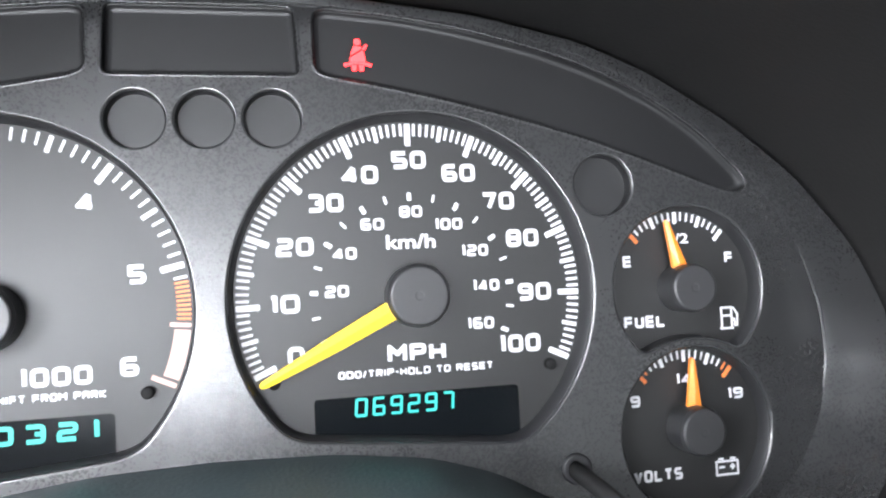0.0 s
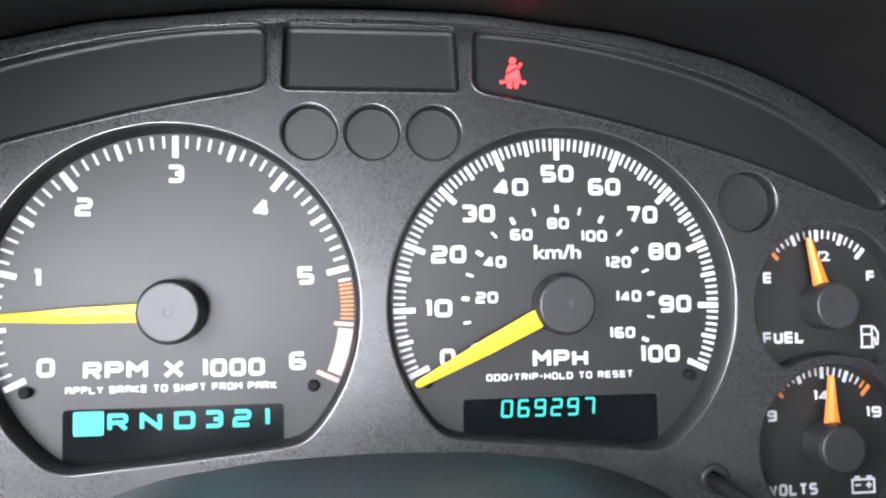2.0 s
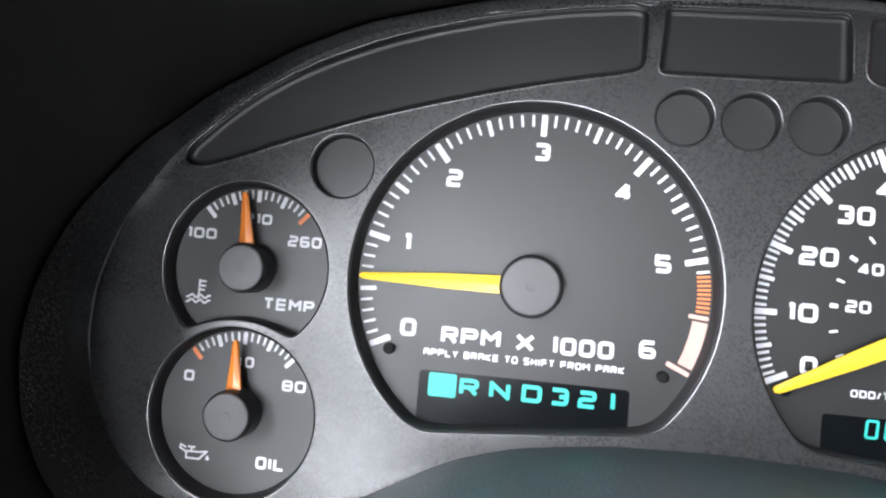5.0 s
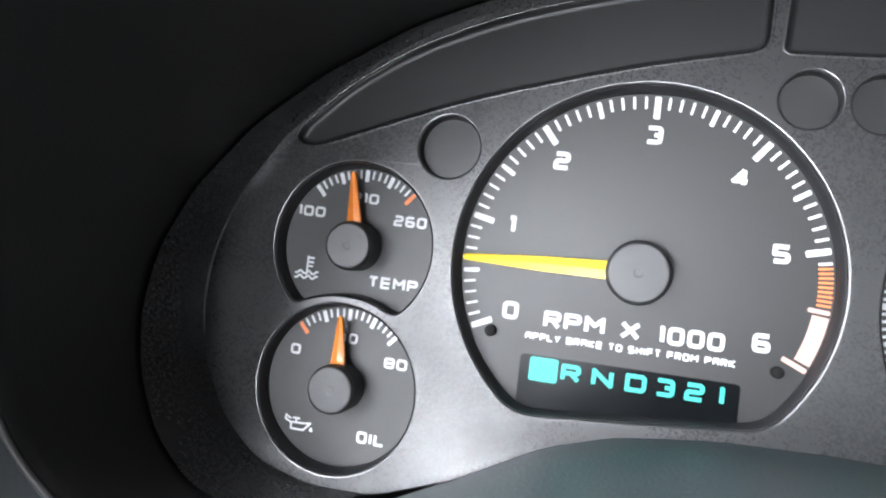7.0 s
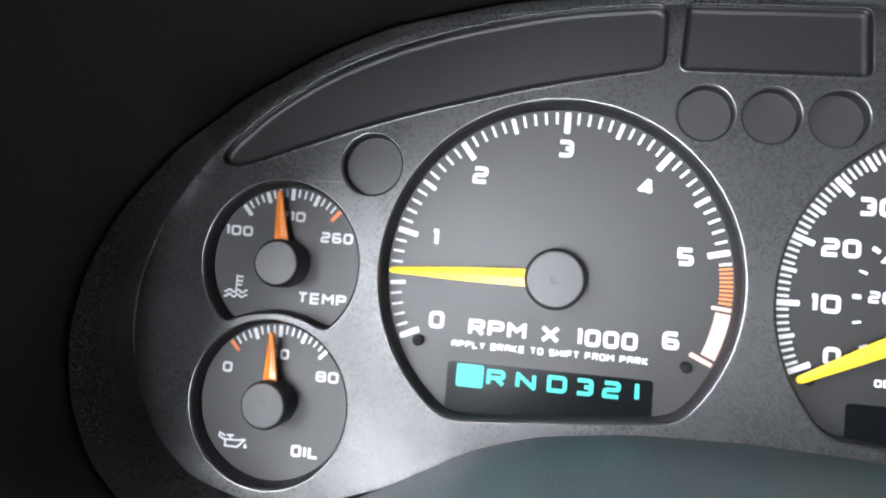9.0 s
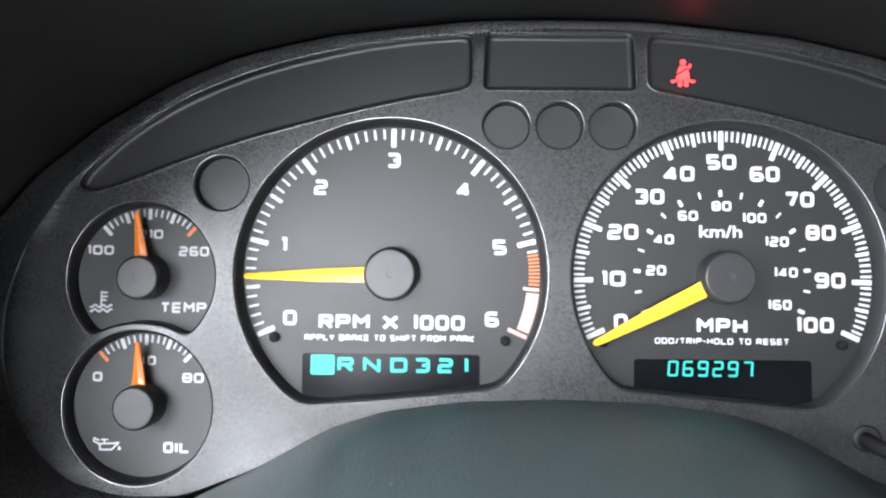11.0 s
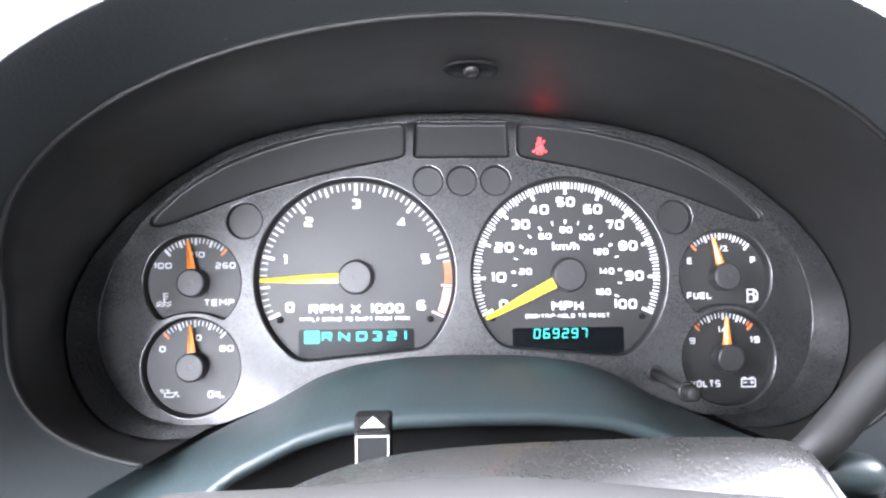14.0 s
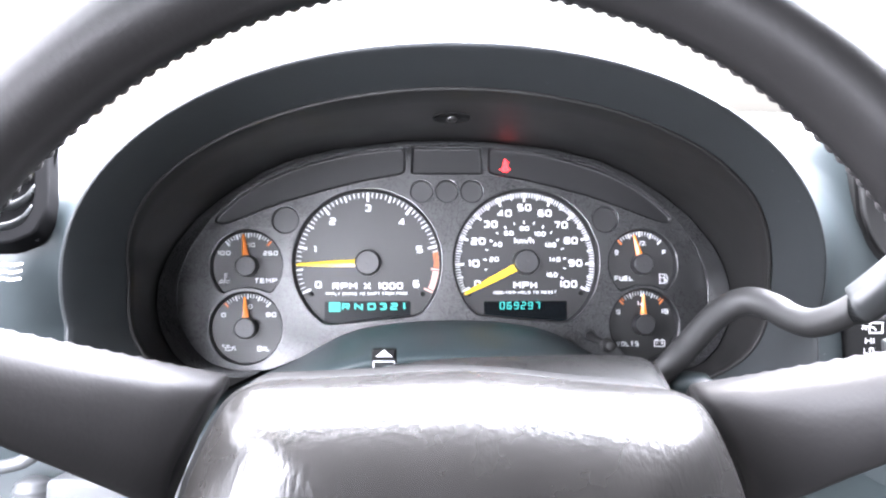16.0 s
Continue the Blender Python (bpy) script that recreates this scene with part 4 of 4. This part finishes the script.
# ---- steering wheel ----
wheel = thing("steering_wheel", "black leather steering wheel with stitched rim and padded hub", "steering wheel", pose(-17 * MM, -330 * MM, -105 * MM, 0, 1.9, 0))
R, TUBE = 183.0, 14.6
ring = []
for k in range(240):
    a = 2 * math.pi * k / 240
    ring.append((R * math.cos(a), 0, R * math.sin(a)))
part("rim", tube(ring, TUBE, 28, 1.05, True), LEATHER, wheel, "leather wrapped rim")


def stitches(points, outward, length=4.9, high=1.0, thick=1.3, dip=-0.6):
    """Rounded thread loops set end to end along a line (mm), standing out along outward(point)."""
    line, _ = resample([tuple(p) for p in points], max(3, int(sum((Vector(b) - Vector(a)).length for a, b in zip(points[:-1], points[1:])) / length)), False)
    sv, sf = [], []
    for a, b in zip(line[:-1], line[1:]):
        a, b = Vector(a), Vector(b)
        o = outward((a + b) / 2)
        side = (b - a).cross(o).normalized() * thick
        base = len(sv)
        for u, h in ((0.02, dip), (0.2, 0.6 * high), (0.5, high), (0.8, 0.6 * high), (0.98, dip)):
            p = a.lerp(b, u) + o * h
            sv += [(p - side * 1.2 - o * 0.7) * MM, (p - side * 0.5) * MM, (p + side * 0.5) * MM, (p + side * 1.2 - o * 0.7) * MM]
        for i in range(4):
            for k in range(3):
                q = base + 4 * i + k
                sf.append((q, q + 1, q + 5, q + 4))
    return mesh_from("stitching", sv, sf, True)


seam_line = [((R - TUBE * 0.92) * math.cos(a), 5.5, (R - TUBE * 0.92) * math.sin(a)) for a in np.linspace(0, 2 * math.pi, 361)]
part("stitching", stitches(seam_line, lambda p: (Vector((0, 0.35, 0)) - Vector((p.x, 0, p.z)).normalized()).normalized()), THREAD, wheel, "thick black stitching along the rim")


# the hub lies deep behind the rim's plane and a little to the passenger's side of its axis
HUB_X, HUB_Y, HUB_Z, PAD_SCALE = 6.3, 38.0, 1.2, 0.91
HALF = [(0, 43.2), (20, 42.6), (40, 40.8), (60, 39.4), (74, 38.8), (84, 38), (91, 34.5), (96.5, 27), (102, 16), (107, 4), (110.5, -12), (112, -35), (108, -60), (94, -78), (50, -86)]
OUTLINE = rounded(HALF + [(0, -87)] + [(-x, z) for x, z in HALF[:0:-1]], 9, 160)


def pad_edge(z):
    """The half width of the hub pad's outline at a height."""
    zs = [q for _, q in HALF[::-1]]
    return float(np.interp(z, zs, [x for x, _ in HALF[::-1]]))


def spoke(s):
    """One wide leather spoke, rising from the deep hub's seam out to the rim."""
    stations = [(0.0, 0, 11), (0.012, 0.5, 15), (0.035, 0.5, 18), (0.2, 0, 18), (0.45, 0, 17), (0.7, 0, 16), (0.88, 1.5, 14), (1.0, 4, 11)]
    loops = []
    for u, lift, deep in stations:
        lp = []
        for k in range(40):
            w = 2 * math.pi * k / 40
            cx, cz = math.cos(w), math.sin(w)
            far = 80 + 94 * u
            top, bottom = 37.7 + 0.267 * (far - 80) + lift, -14 + 0.53 * (far - 80) - lift
            z = (top + bottom) / 2 + (top - bottom) / 2 * math.copysign(abs(cz) ** 0.9, cz)
            x0 = pad_edge(min(z, 33.5)) + 3.6 + s * 7.0
            x = x0 + (174 - x0) * u
            y = 79 - 0.75 * (far - 80) + deep * math.copysign(abs(cx) ** 0.9, cx) + 0.12 * (z - bottom - 16)
            lp.append((s * x, y, z))
        loops.append(lp)
    return loft("spoke", loops, closed=True, cap=True)


for s_ in (-1, 1):
    arm = part("spoke", spoke(s_), LEATHER, wheel, "leather wrapped spoke")
    x0 = pad_edge(33.5) + 3.6 + s_ * 7.0
    top_line = [(s_ * (x0 + (174 - x0) * u), 88 - 70.5 * u, 36.2 + 25.1 * u) for u in (0.03, 0.2, 0.4, 0.6, 0.8, 0.93)]
    part("stitching", stitches(top_line, lambda p: Vector((0, 0.3, 1)).normalized(), 6.0, 1.3, 1.5, 0.45), LEATHER, arm)
pad_loops = []
for y, g in ((30, 0.93), (24, 0.97), (16, 0.992), (8, 1.0), (1, 0.992), (-6, 0.963), (-13, 0.91), (-19, 0.84), (-24.5, 0.75), (-29, 0.645), (-32.5, 0.53), (-35, 0.41), (-36.8, 0.28), (-37.6, 0.15), (-37.8, 0.04)):
    # the sides stay steeper than the broad slope at the top
    gx = 1 - (1 - g) * 0.62
    pad_loops.append([(HUB_X + PAD_SCALE * x * (gx if g > 0.3 else gx * (g / 0.3)), HUB_Y + 1.1 * y, HUB_Z - 12 + (z + 12) * g) for x, z in OUTLINE])
seam = [[(HUB_X + PAD_SCALE * x * k, HUB_Y + y, HUB_Z - 12 + (z + 12) * q) for x, z in OUTLINE] for y, k, q in ((60, 1.06, 0.98), (34, 1.03, 0.985), (8, 1.03, 0.985), (8, 0.97, 0.97))]
part("hub_seam", loft("hub_seam", seam, closed=True), BLACK, wheel, "dark gap round the hub pad")
part("hub_pad", loft("hub_pad", pad_loops, closed=True, cap=True), PAD, wheel, "padded black leather grain hub")

# ---- cabin ----
cabin = thing("cabin_shell", "grey lined car cabin with open window apertures", "car cabin", kind="structure")


def panel_box(name, x0, x1, y0, y1, z0, z1):
    # the cabin stands plumb, so its panels undo the rake of the instrument panel
    return part(name, block(x0, x1, y0, y1, z0, z1, 0), LINING, cabin, at=LEAN_BACK.inverted() @ pose(0, 0, 0.95))


panel_box("roof", -480, 1120, -2300, -250, 760, 780)
panel_box("cabin_floor", -480, 1120, -2300, 300, -700, -680)
panel_box("rear_panel", -480, 1120, -2320, -2300, -700, 60)
panel_box("door_panel", -480, -450, -2300, 300, -700, 20)
# unseen windowless wall, added to block side light from the hood's left inside
panel_box("passenger_side_light_block", 1090, 1120, -2300, 300, -700, 770)
panel_box("pillar", -480, -450, -1180, -1060, 20, 770)
panel_box("pillar", -480, -450, -2300, -2150, 20, 770)
panel_box("firewall", -480, 1120, 300, 320, -700, 60)
